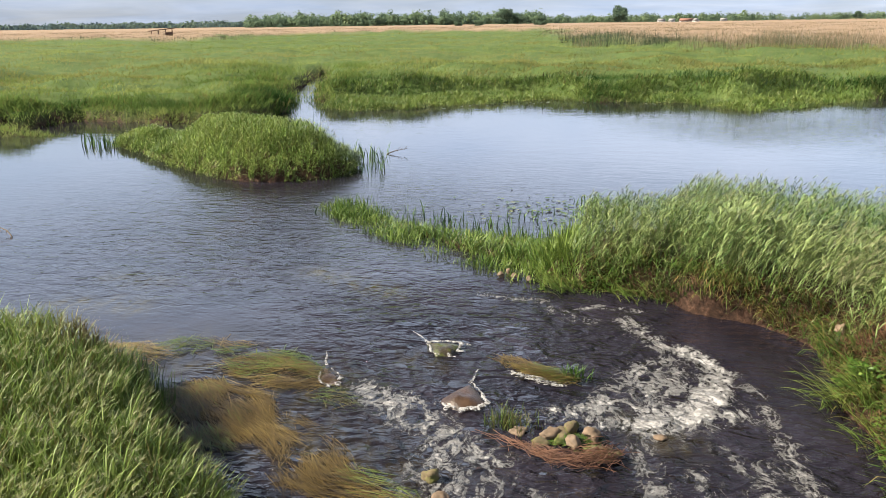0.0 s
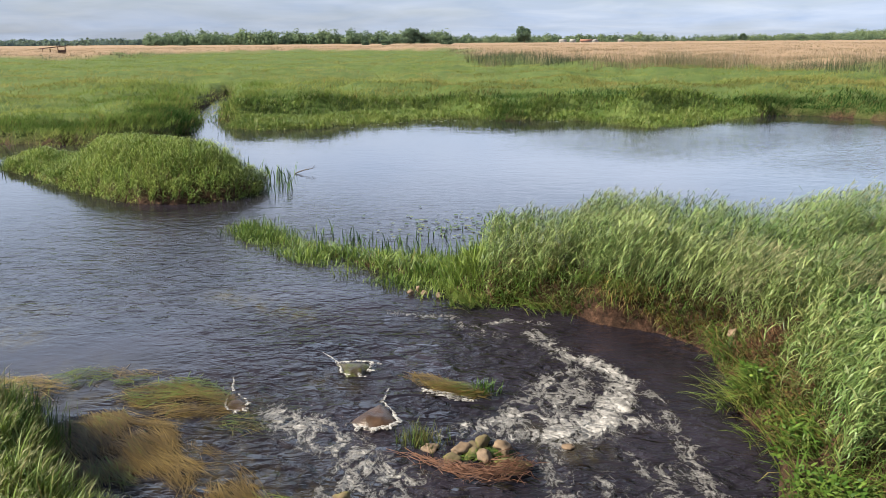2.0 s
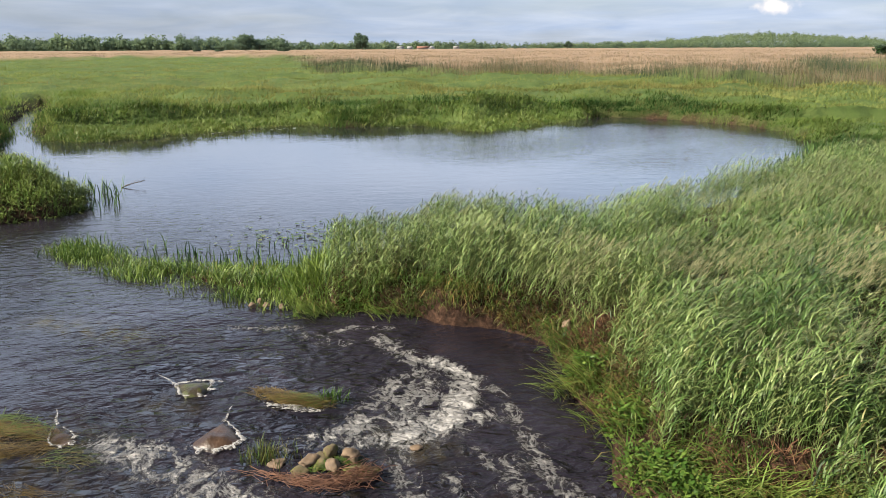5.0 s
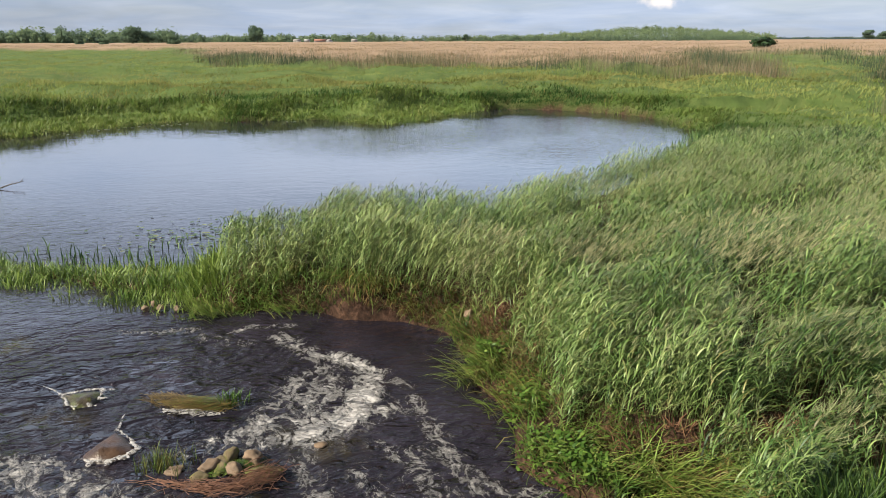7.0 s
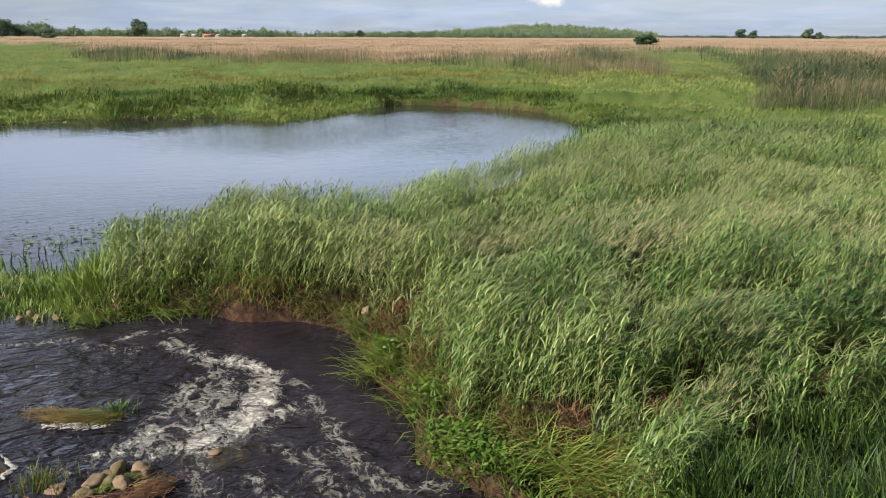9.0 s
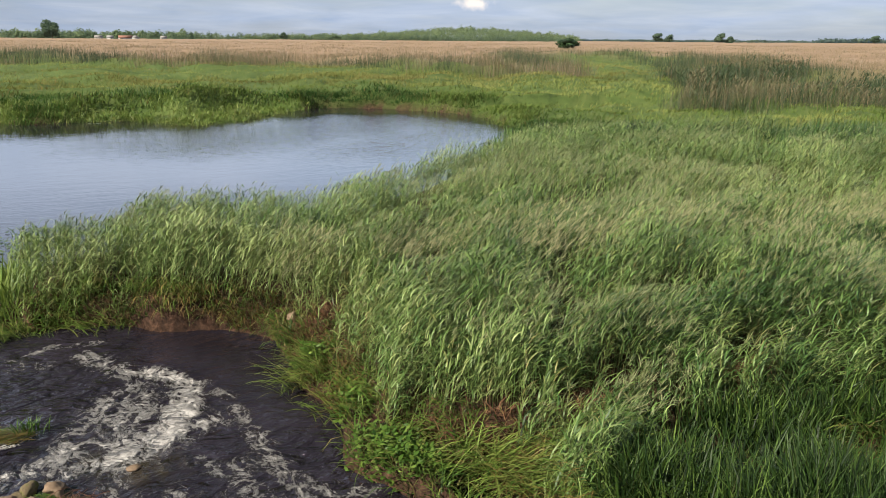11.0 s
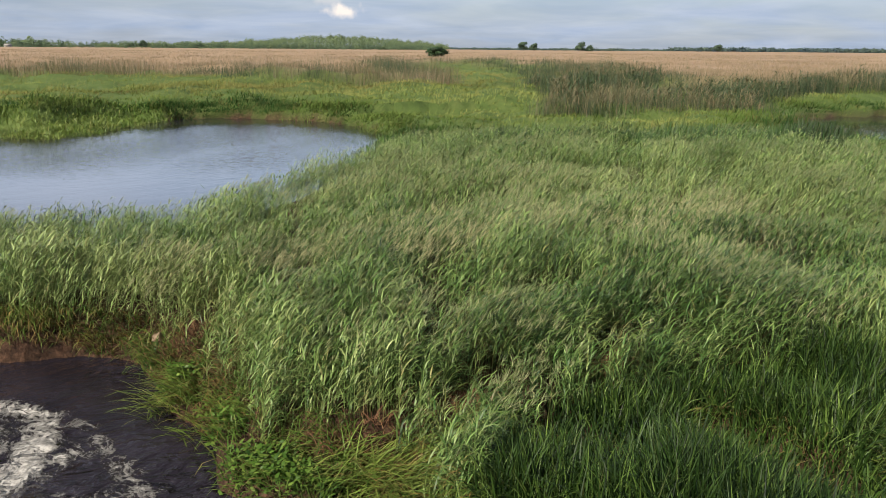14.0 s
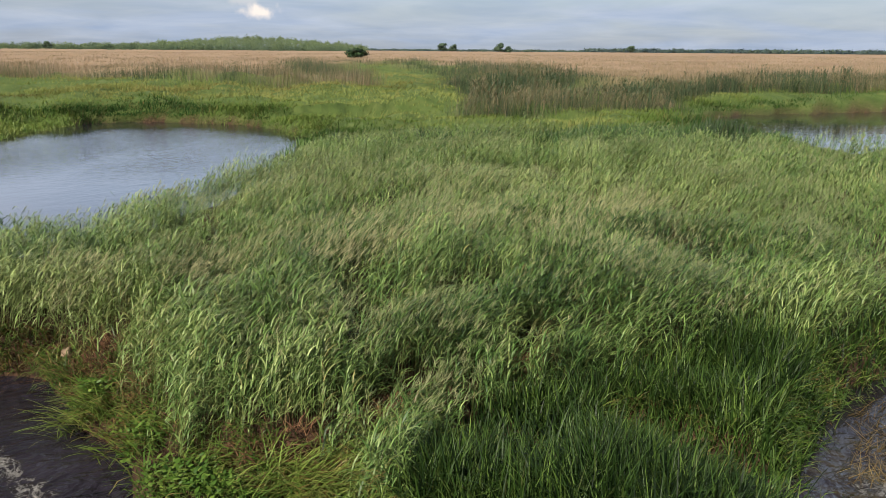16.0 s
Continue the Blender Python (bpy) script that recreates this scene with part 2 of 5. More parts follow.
def water_material():
    """Brown peaty water: calm ripples on the pool, chop in the rapids, foam where it breaks."""
    m, nt, p, out = mat_new("river_water")
    body = noise_node(nt, 0.6, 4)
    deep = ramp(nt, [(0.3, (0.0095, 0.0083, 0.0120)), (0.7, (0.0195, 0.0165, 0.0230))])
    nt.links.new(body.outputs["Fac"], deep.inputs["Fac"])
    wn = noise_node(nt, 5.0, 6, 0.65, (1, 0.35, 1), 0.5)
    weedc = ramp(nt, [(0.3, (0.014, 0.013, 0.005)), (0.7, (0.080, 0.065, 0.020))])
    nt.links.new(wn.outputs["Fac"], weedc.inputs["Fac"])
    wmask = math_node(nt, "MULTIPLY", attr(nt, "weed"), math_node(nt, "MULTIPLY_ADD", wn.outputs["Fac"], 3.0, -1.0, True), clamp=True)
    col = mix_color(nt, wmask, deep.outputs["Color"], weedc.outputs["Color"])
    # foam: torn webs and blots
    f = attr(nt, "foam")
    n1 = noise_node(nt, 2.4, 8, 0.62, (1.2, 0.85, 1), 0.5, distort=1.1)
    n2 = noise_node(nt, 7.0, 6, 0.6, (1, 0.8, 1), 0.5, distort=0.9)
    n3 = noise_node(nt, 15.0, 6, 0.7, distort=0.8)
    # thin strands lie where the noise crosses its middle, denser patches where it is high
    web = math_node(nt, "MULTIPLY_ADD", math_node(nt, "ABSOLUTE", math_node(nt, "MULTIPLY_ADD", n1.outputs["Fac"], 2.0, -1.0)), -3.4, 1.0)
    web2 = math_node(nt, "MULTIPLY_ADD", math_node(nt, "ABSOLUTE", math_node(nt, "MULTIPLY_ADD", n2.outputs["Fac"], 2.0, -1.0)), -2.6, 1.0)
    pat = math_node(nt, "MULTIPLY_ADD", web, 0.42, math_node(nt, "MULTIPLY_ADD", web2, 0.34, math_node(nt, "MULTIPLY", n3.outputs["Fac"], 0.30)))
    fm = math_node(nt, "MULTIPLY_ADD", math_node(nt, "MULTIPLY_ADD", f, 0.56, pat), 3.6, -3.28, True)
    fm = math_node(nt, "MULTIPLY", fm, math_node(nt, "MULTIPLY", f, 3.0, clamp=True))
    fcol = ramp(nt, [(0.32, (0.13, 0.12, 0.115)), (0.68, (0.345, 0.335, 0.32))])
    nt.links.new(n3.outputs["Fac"], fcol.inputs["Fac"])
    col = mix_color(nt, fm, col, fcol.outputs["Color"])
    nt.links.new(col, p.inputs["Base Color"])
    rough = math_node(nt, "MULTIPLY_ADD", fm, 0.6, 0.035)
    nt.links.new(rough, p.inputs["Roughness"])
    p.inputs["IOR"].default_value = 1.40
    calm = noise_node(nt, 1.5, 3, 0.5, (0.38, 1.0, 1), 0.22)
    fine = noise_node(nt, 6.0, 2, 0.5, (0.5, 1.0, 1), -0.1)
    gust = noise_node(nt, 0.11, 3)
    chop = noise_node(nt, 3.4, 2.5, 0.5, (0.5, 1.0, 1), 0.35, distort=0.8)
    chop2 = noise_node(nt, 9.5, 3, 0.55, (0.6, 1.0, 1), 0.2, distort=0.5)
    ch = attr(nt, "chop")
    g = math_node(nt, "MULTIPLY_ADD", gust.outputs["Fac"], 3.2, -1.25, True)
    h = math_node(nt, "MULTIPLY", math_node(nt, "ADD", calm.outputs["Fac"], math_node(nt, "MULTIPLY", fine.outputs["Fac"], 0.18)), math_node(nt, "MULTIPLY_ADD", g, 0.011, 0.0018))
    h = math_node(nt, "ADD", h, math_node(nt, "MULTIPLY", math_node(nt, "MULTIPLY", math_node(nt, "MULTIPLY_ADD", chop2.outputs["Fac"], 0.34, chop.outputs["Fac"]), ch), 0.27))
    h = math_node(nt, "ADD", h, math_node(nt, "MULTIPLY", fm, 0.04))
    bump(nt, p, h, 1.0, 1.0)
    return m


def rough_material(name, stops, scale, rough=0.85, relief=0.02, moss=None):
    m, nt, p, out = mat_new(name)
    a, b = noise_node(nt, scale, 6, coords="object"), noise_node(nt, scale * 6, 5, coords="object")
    r = ramp(nt, stops)
    nt.links.new(a.outputs["Fac"], r.inputs["Fac"])
    c = mix_color(nt, math_node(nt, "MULTIPLY", b.outputs["Fac"], 0.5), r.outputs["Color"], tuple(v * 0.55 for v in stops[0][1]))
    rnd = nt.nodes.new("ShaderNodeObjectInfo").outputs["Random"]
    c = mix_color(nt, math_node(nt, "MULTIPLY", rnd, 0.4), c, mix_color(nt, 1.0, c, (0.75, 0.66, 0.55), "MULTIPLY"))
    if moss:
        mn = noise_node(nt, scale * 1.3, 5, 0.6, coords="object")
        c = mix_color(nt, math_node(nt, "MULTIPLY_ADD", mn.outputs["Fac"], 9.0, -4.2, True), c, moss)
    nt.links.new(c, p.inputs["Base Color"])
    p.inputs["Roughness"].default_value = rough
    bump(nt, p, b.outputs["Fac"], 0.7, relief)
    return m


M_GROUND, M_WATER = ground_material(), water_material()
M_STONE = rough_material("river_stone", [(0.3, (0.095, 0.066, 0.042)), (0.7, (0.25, 0.172, 0.108))], 6, 0.8, 0.012)
M_MOSSY = rough_material("mossy_stone", [(0.3, (0.09, 0.07, 0.035)), (0.7, (0.20, 0.15, 0.08))], 6, 0.9, 0.015, moss=(0.075, 0.075, 0.014))
M_WETROCK = rough_material("wet_rock", [(0.3, (0.030, 0.017, 0.010)), (0.7, (0.095, 0.055, 0.033))], 5, 0.35, 0.015)
M_WETMOSS = rough_material("wet_mossy_rock", [(0.3, (0.022, 0.017, 0.010)), (0.7, (0.075, 0.055, 0.028))], 7, 0.3, 0.02, moss=(0.055, 0.060, 0.012))
M_BARK = rough_material("bark", [(0.3, (0.07, 0.05, 0.035)), (0.7, (0.15, 0.11, 0.08))], 3, 0.9, 0.03)
M_TWIG = rough_material("dead_twig", [(0.3, (0.08, 0.034, 0.020)), (0.7, (0.25, 0.120, 0.066))], 8, 0.75, 0.004)


def foam_material():
    """Broken white water: holes torn through it."""
    m, nt, p, out = mat_new("foam")
    a, b = noise_node(nt, 13, 5, 0.65, distort=0.6), noise_node(nt, 40, 4)
    c = ramp(nt, [(0.3, (0.17, 0.16, 0.15)), (0.65, (0.38, 0.37, 0.355))])
    nt.links.new(b.outputs["Fac"], c.inputs["Fac"])
    nt.links.new(c.outputs["Color"], p.inputs["Base Color"])
    p.inputs["Roughness"].default_value = 0.5
    nt.links.new(math_node(nt, "MULTIPLY_ADD", a.outputs["Fac"], 5.0, -1.9, True), p.inputs["Alpha"])
    bump(nt, p, b.outputs["Fac"], 0.6, 0.02)
    return m


M_FOAM = foam_material()
M_GREYROOF = rough_material("grey_roof", [(0.3, (0.20, 0.20, 0.20)), (0.7, (0.30, 0.30, 0.29))], 0.7, 0.9, 0.02)
M_WOOD = rough_material("weathered_board", [(0.3, (0.075, 0.040, 0.026)), (0.7, (0.14, 0.075, 0.05))], 2, 0.8, 0.01)
M_WALL = rough_material("white_render", [(0.3, (0.38, 0.37, 0.34)), (0.7, (0.46, 0.45, 0.42))], 0.5, 0.9, 0.01)
M_ROOF = rough_material("red_roof", [(0.3, (0.20, 0.10, 0.075)), (0.7, (0.28, 0.14, 0.10))], 0.7, 0.9, 0.02)
M_PANE = rough_material("dark_pane", [(0.3, (0.03, 0.035, 0.04)), (0.7, (0.05, 0.055, 0.06))], 1, 0.2, 0.001)
M_LILY = leaf_material("lily_pad", [(0.0, (0.035, 0.065, 0.025)), (0.5, (0.08, 0.12, 0.045)), (1.0, (0.19, 0.20, 0.10))], glow=0.05, rough=0.35)

# ---------------------------------------------------------------- plan
MAIN = [(-400, 16), (-60, 30), (-30, 34.6), (-28.6, 38.0), (-22, 37.8), (-18.3, 39.6), (-17.3, 43.0), (-20.4, 52), (-22.6, 60), (-26.2, 74),
        (-25, 75), (-21.2, 62), (-19.6, 56), (-17.0, 48), (-13.3, 43.6), (-7.8, 47.0), (-3, 50.2), (2, 50.4), (5.6, 49), (9.7, 44.8),
        (14.9, 48.6), (18.6, 52.2), (21.2, 53.2), (26.4, 47), (26.3, 41), (24.8, 36), (22.0, 30.5), (18.5, 26.5), (14, 22.5), (9.4, 19.6),
        (6.5, 18.0), (4.2, 18.6), (2.4, 18.0), (0.5, 17.0), (-1.2, 17.3), (-3, 18.2), (-5.1, 19.3), (-7.0, 20.3), (-6.4, 18.9), (-4.2, 16.9),
        (-2.6, 15.6), (-1.4, 14.7), (-0.4, 13.9), (0.8, 13.9), (1.7, 13.5), (2.5, 12.95), (3.1, 12.5), (3.6, 11.9), (3.75, 11.1), (3.65, 9.9),
        (3.7, 8.7), (3.4, 7.6), (3.7, 6.7), (4.1, 5), (4.6, 2), (4.6, -60), (400, -60)]
MAIN_BACK = [(5000, -60), (5000, 5000), (-5000, 5000), (-5000, 16)]
ISLAND = [(-20.4, 30.4), (-17.8, 28.2), (-15, 25.9), (-12.3, 23.9), (-10.5, 23.4), (-8.9, 23.8), (-7.9, 24.9), (-7.9, 26.4), (-9.4, 28.4), (-12.0, 30.0), (-15, 30.6), (-18.2, 31.8), (-20.6, 32)]
LEFT = [(-60, 10), (-14, 10.5), (-10.5, 10.2), (-7.9, 9.6), (-6.5, 9.1), (-5.45, 8.3), (-4.65, 7.3), (-3.85, 6.5), (-3.0, 5.9), (-2.65, 4.5), (-2.6, 0), (-2.6, -60), (-60, -60)]
BROOK = [(7.9, 1.0), (8.9, 2.45), (10.2, 2.75), (11.4, 2.95), (12.7, 2.7), (16, 2.2), (18, 0.5), (18, -40), (6.5, -40)]
POOL = [(38.5, 16), (42, 20.4), (48, 24.2), (54, 26.4), (61.5, 27.4), (68, 24.2), (76, 20.5), (95, 14), (110, 0), (60, -2), (44, 8), (38, 12)]
REED_EDGE = [(-900, 150), (-163, 197), (-107, 195), (-105, 270), (-15, 300), (-7, 178), (3, 121), (16, 110), (30, 88), (38, 70), (50, 66), (63, 82), (100, 125), (137, 158),
             (95, 92), (62, 56), (44, 41), (42.5, 33), (50, 29.5), (58, 31), (64, 33), (75, 27), (100, 20), (140, 5), (400, -60)]


def spline(points, steps=4, closed=True):
    """A smooth line through the points."""
    p = np.array(points, float)
    n = len(p)
    t = np.arange(steps)[:, None] / steps
    rows = []
    for i in range(n if closed else n - 1):
        a, b, c, d = (p[(i + k) % n] if closed else p[min(max(i + k, 0), n - 1)] for k in (-1, 0, 1, 2))
        rows.append(0.5 * (2 * b + (c - a) * t + (2 * a - 5 * b + 4 * c - d) * t**2 + (3 * b - a - 3 * c + d) * t**3))
    return np.concatenate(rows)


def signed(points, poly):
    """Distance from the outline of poly, positive inside."""
    pts = np.asarray(points, float)
    best, inside = np.full(len(pts), 1e18), np.zeros(len(pts), bool)
    for a, b in zip(poly, np.roll(poly, -1, 0)):
        ab, ap = b - a, pts - a
        s = np.clip((ap @ ab) / max(ab @ ab, 1e-9), 0, 1)
        best = np.minimum(best, ((ap - s[:, None] * ab) ** 2).sum(1))
        cross = (a[1] > pts[:, 1]) != (b[1] > pts[:, 1])
        if b[1] != a[1]:
            inside ^= cross & (pts[:, 0] < a[0] + (pts[:, 1] - a[1]) * ab[0] / ab[1])
    return np.where(inside, 1, -1) * np.sqrt(best)


def vnoise(xy, scale, seed=0):
    """Smooth value noise, 0 to 1."""
    p = np.asarray(xy, float) * scale + 1000.0
    i = np.floor(p).astype(np.int64)
    f = p - i
    f = f * f * (3 - 2 * f)

    def h(a, b):
        v = (a * 374761393 + b * 668265263 + seed * 144665) & 0x7FFFFFFF
        v = ((v ^ (v >> 13)) * 1274126177) & 0x7FFFFFFF
        return ((v ^ (v >> 16)) & 0xFFFF) / 65535.0

    x0, y0 = i[:, 0], i[:, 1]
    top = h(x0, y0) * (1 - f[:, 0]) + h(x0 + 1, y0) * f[:, 0]
    low = h(x0, y0 + 1) * (1 - f[:, 0]) + h(x0 + 1, y0 + 1) * f[:, 0]
    return top * (1 - f[:, 1]) + low * f[:, 1]


def fbm(xy, scale, octaves=4, seed=0):
    total, amp, norm = 0, 1.0, 0
    for k in range(octaves):
        total, norm = total + amp * vnoise(xy, scale * 2**k, seed + 17 * k), norm + amp
        amp *= 0.5
    return total / norm


def step01(v, lo, hi):
    t = np.clip((v - lo) / (hi - lo), 0, 1)
    return t * t * (3 - 2 * t)


P_MAIN = np.concatenate([spline(MAIN, 4, False), np.array(MAIN_BACK, float)])
P_ISLAND, P_LEFT, P_BROOK, P_POOL = (spline(p) for p in (ISLAND, LEFT, BROOK, POOL))
P_REED = np.concatenate([spline(REED_EDGE, 3, False), np.array([(5000, -60), (5000, 5000), (-5000, 5000), (-5000, 150)], float)])


def shore(xy):
    """Distance from the nearest shore, positive on land."""
    xy = np.asarray(xy, float)
    r = np.hypot(xy[:, 0], xy[:, 1])
    wob = np.stack([fbm(xy, 0.9, 3, 5), fbm(xy, 0.9, 3, 9)], 1) - 0.5
    q = xy + wob * np.clip(r * 0.045, 0.25, 2.0)[:, None]
    main = np.minimum(signed(q, P_MAIN), np.minimum(-signed(q, P_BROOK), -signed(q, P_POOL)))
    return np.maximum(np.maximum(main, signed(q, P_ISLAND)), signed(q, P_LEFT))


def capsules(xy, rows):
    """The most of several soft strokes (x0, y0, x1, y1, radius, strength)."""
    best = np.zeros(len(xy))
    for x0, y0, x1, y1, rad, power in rows:
        a, b = np.array((x0, y0)), np.array((x1, y1))
        ab = b - a
        s = np.clip(((xy - a) @ ab) / max(ab @ ab, 1e-9), 0, 1)
        d = np.linalg.norm(xy - a - s[:, None] * ab, axis=1)
        best = np.maximum(best, power * np.exp(-((d / rad) ** 2)))
    return best


def far_sward(xy):
    """Highest on the low grassy strips along the far side of the pool."""
    return capsules(xy, [(-14.0, 47.0, -11.0, 48.5, 3.8, 1), (-11.0, 48.5, -3.5, 52.5, 3.8, 1), (6.5, 50.5, 9.8, 48.0, 3.6, 1), (9.8, 48.0, 15.5, 51.5, 3.6, 1)])


def lowland(xy):
    """1 on the low marshy spits and fringes, 0 on the full bank."""
    x, y = xy[:, 0], xy[:, 1]
    tip = step01(-x, -1.2, 1.2) * step01(y, 13.2, 14.2) * (y < 22) * (x > -12)
    wet = step01(x, 17, 24) * step01(y, 20, 30) * (y < 44) * step01(44 - x, 0, 6)
    return np.clip(tip + step01(far_sward(xy), 0.25, 0.6) + 0.6 * wet, 0, 1)


def reed_cover(xy):
    q = xy + (np.stack([fbm(xy, 0.06, 3, 31), fbm(xy, 0.06, 3, 37)], 1) - 0.5) * np.clip(np.hypot(xy[:, 0], xy[:, 1]) * 0.22, 3, 40)[:, None]
    return signed(q, P_REED)


SHELF = [(3.6, 11.3, 3.5, 9.4, 1.3, 1), (3.5, 9.4, 3.4, 7.6, 1.1, 1), (3.4, 7.6, 4.2, 6.4, 0.9, 1), (4.3, 6.4, 5.1, 6.0, 0.7, 1)]


def shelf(xy):
    """1 on the low trodden ledge between the rapids and the tall grass."""
    return step01(capsules(xy, SHELF), 0.3, 0.55)


def cut_bank(xy):
    """1 along the steep bare stretch of the bank."""
    return np.exp(-((xy[:, 0] - 2.0) / 1.45) ** 4 - ((xy[:, 1] - 13.1) / 1.3) ** 4) * (0.25 + 0.75 * step01(vnoise(xy, 1.6, 229), 0.3, 0.6))


def ground_z(xy, sd):
    r = np.hypot(xy[:, 0], xy[:, 1])
    low = lowland(xy)
    island = (xy[:, 0] < -6) & (xy[:, 1] > 20) & (xy[:, 1] < 34)
    top = 0.55 + 0.25 * (fbm(xy, 0.25, 3, 3) - 0.5) - 0.47 * low
    top = np.where(island, 0.16 + (0.14 + 0.50 * step01(sd, 0.3, 2.2)) * step01(xy[:, 0], -17.5, -14.2), top)
    top = np.where(xy[:, 0] < -2.5, np.where(xy[:, 1] < 12, 0.42, top), top)
    wide = np.where(low > 0.4, 1.2, 0.55 - 0.25 * cut_bank(xy))
    lump = (fbm(xy, 2.2, 3, 8) - 0.5) * 0.22 * step01(14 - r, -6, 0) * step01(sd, -0.1, 0.2)
    rise = -0.45 + (top + 0.45) * step01(sd, -0.25, wide)
    ledge = -0.45 + 0.66 * step01(sd, -0.25, 0.2) + (top - 0.21) * step01(sd, 0.5, 1.0)
    sh = shelf(xy)
    z = rise * (1 - sh) + ledge * sh + lump * (sd > 0) + 0.20 * step01(sd, 1.0, 5.0) * (1 - low)
    z = z + 0.5 * (fbm(xy, 0.05, 3, 4) - 0.5) * step01(r, 35, 70) * step01(sd, 1, 8)
    mound = fbm(xy, 0.14, 3, 61) - 0.45
    z = z + 1.7 * mound * step01(r, 30, 45) * step01(sd, 0.2, 3.0) * (1 - 0.8 * low)
    z = z + 0.75 * (vnoise(xy * np.array([0.8, 1.0]), 0.45, 243) - 0.5) * step01(r, 26, 38) * step01(sd, 0.1, 1.5) * step01(160 - r, 0, 60)
    rc = reed_cover(xy)
    z = z + 0.42 * step01(r, 30, 46) * step01(sd, 0.2, 2.2) * (1 - low)
    return z + 0.85 * step01(rc, 0.5, 6) * step01(r, 42, 90) + 0.5 * step01(r, 150, 420)


# ---------------------------------------------------------------- mesh tools


def mesh_object(name, verts, faces, material, attrs=(), smooth=False):
    """An object from arrays of vertices and of faces with equal corner counts."""
    me = bpy.data.meshes.new(name)
    verts, faces = np.asarray(verts, np.float32), np.asarray(faces, np.int32)
    k = faces.shape[1]
    me.vertices.add(len(verts))
    me.vertices.foreach_set("co", verts.ravel())
    me.loops.add(faces.size)
    me.loops.foreach_set("vertex_index", faces.ravel())
    me.polygons.add(len(faces))
    me.polygons.foreach_set("loop_start", np.arange(0, faces.size, k, dtype=np.int32))
    me.polygons.foreach_set("use_smooth", np.full(len(faces), smooth))
    me.update(calc_edges=True)
    for key, values in attrs:
        a = me.attributes.new(key, "FLOAT", "POINT")
        a.data.foreach_set("value", np.asarray(values, np.float32))
    me.materials.append(material)
    return new(name, me)


def part(name, bm, material, parent, label=""):
    me = bpy.data.meshes.new(name)
    bm.to_mesh(me)
    bm.free()
    me.materials.append(material)
    for f in me.polygons:
        f.use_smooth = True
    ob = new(name, me)
    ob.parent = parent
    return tagged(ob, label)


def polar_rings(edges):
    """Radii: list of (from, to, count)."""
    rows = [np.geomspace(a, b, n, endpoint=False) for a, b, n in edges]
    return np.concatenate(rows + [[edges[-1][1]]])


def polar_grid(radii, angles):
    r, a = np.meshgrid(radii, angles, indexing="ij")
    xy = np.stack([r * np.sin(a), r * np.cos(a)], -1).reshape(-1, 2)
    nr, na = len(radii), len(angles)
    i, j = np.meshgrid(np.arange(nr - 1), np.arange(na - 1), indexing="ij")
    k = (i * na + j).ravel()
    return xy, np.stack([k, k + na, k + na + 1, k + 1], 1)


RNG = np.random.default_rng(7)


def blades(root, azim, length, width, lean, droop, tone, dry, segs=3, twist=0.6, bend=1.3, tip=None):
    """Bent tapered leaves. lean and droop: the angle from upright at the foot and at the tip."""
    n = len(root)
    d = np.stack([np.cos(azim), np.sin(azim), np.zeros(n)], 1)
    tw = azim + np.pi / 2 + RNG.normal(0, twist, n)
    side = np.stack([np.cos(tw), np.sin(tw), np.zeros(n)], 1)
    s = np.linspace(0, 1, segs + 1)
    pos, levels = root.astype(float).copy(), []
    shape = (0.75, 1.0, 0.72, 0.45, 0.25)
    for k in range(segs):
        w = (width * shape[k])[:, None] * 0.5
        levels += [pos - side * w, pos + side * w]
        th = lean + (droop - lean) * ((s[k] + s[k + 1]) / 2) ** bend
        pos = pos + (length / segs)[:, None] * (np.sin(th)[:, None] * d + np.cos(th)[:, None] * np.array([0, 0, 1.0]))
    levels.append(pos)
    m = 2 * segs + 1
    verts = np.stack(levels, 1).reshape(-1, 3)
    base = (np.arange(n) * m)[:, None]
    tri = []
    for k in range(segs - 1):
        a = 2 * k
        tri += [[a, a + 1, a + 3], [a, a + 3, a + 2]]
    tri.append([m - 3, m - 2, m - 1])
    faces = (base[:, None, :] + np.array(tri)[None]).reshape(-1, 3)
    shade = np.repeat(tone, m)
    if tip is not None:
        along = np.append(np.repeat(np.arange(segs) / segs, 2), 1.0)
        shade = shade + (tip[:, None] * along).ravel()
    return verts, faces, shade, np.repeat(dry, m)


def join(parts):
    verts, faces, tone, dry, off = [], [], [], [], 0
    for v, f, a, b in parts:
        verts.append(v); faces.append(f + off); tone.append(a); dry.append(b)
        off += len(v)
    return np.concatenate(verts), np.concatenate(faces), np.concatenate(tone), np.concatenate(dry)


def stuff(name, parts, material, label, category):
    v, f, a, b = join(parts)
    ob = mesh_object(name, v, f, material, (("tone", np.clip(a, 0, 1)), ("dry", np.clip(b, 0, 1))), smooth=True)
    return tagged(ob, label, category, kind="stuff")


def scatter(n, r0, r1, a0, a1, power=0.0):
    """Points in a sector round the viewpoint, thinning with distance; angles in degrees from +y to +x."""
    u, a = RNG.random(n), np.radians(a0 + (a1 - a0) * RNG.random(n))
    r = r0 * (r1 / r0) ** u if power == 0 else (r0**power + u * (r1**power - r0**power)) ** (1 / power)
    return np.stack([r * np.sin(a), r * np.cos(a)], 1)

# ---------------------------------------------------------------- ground and water


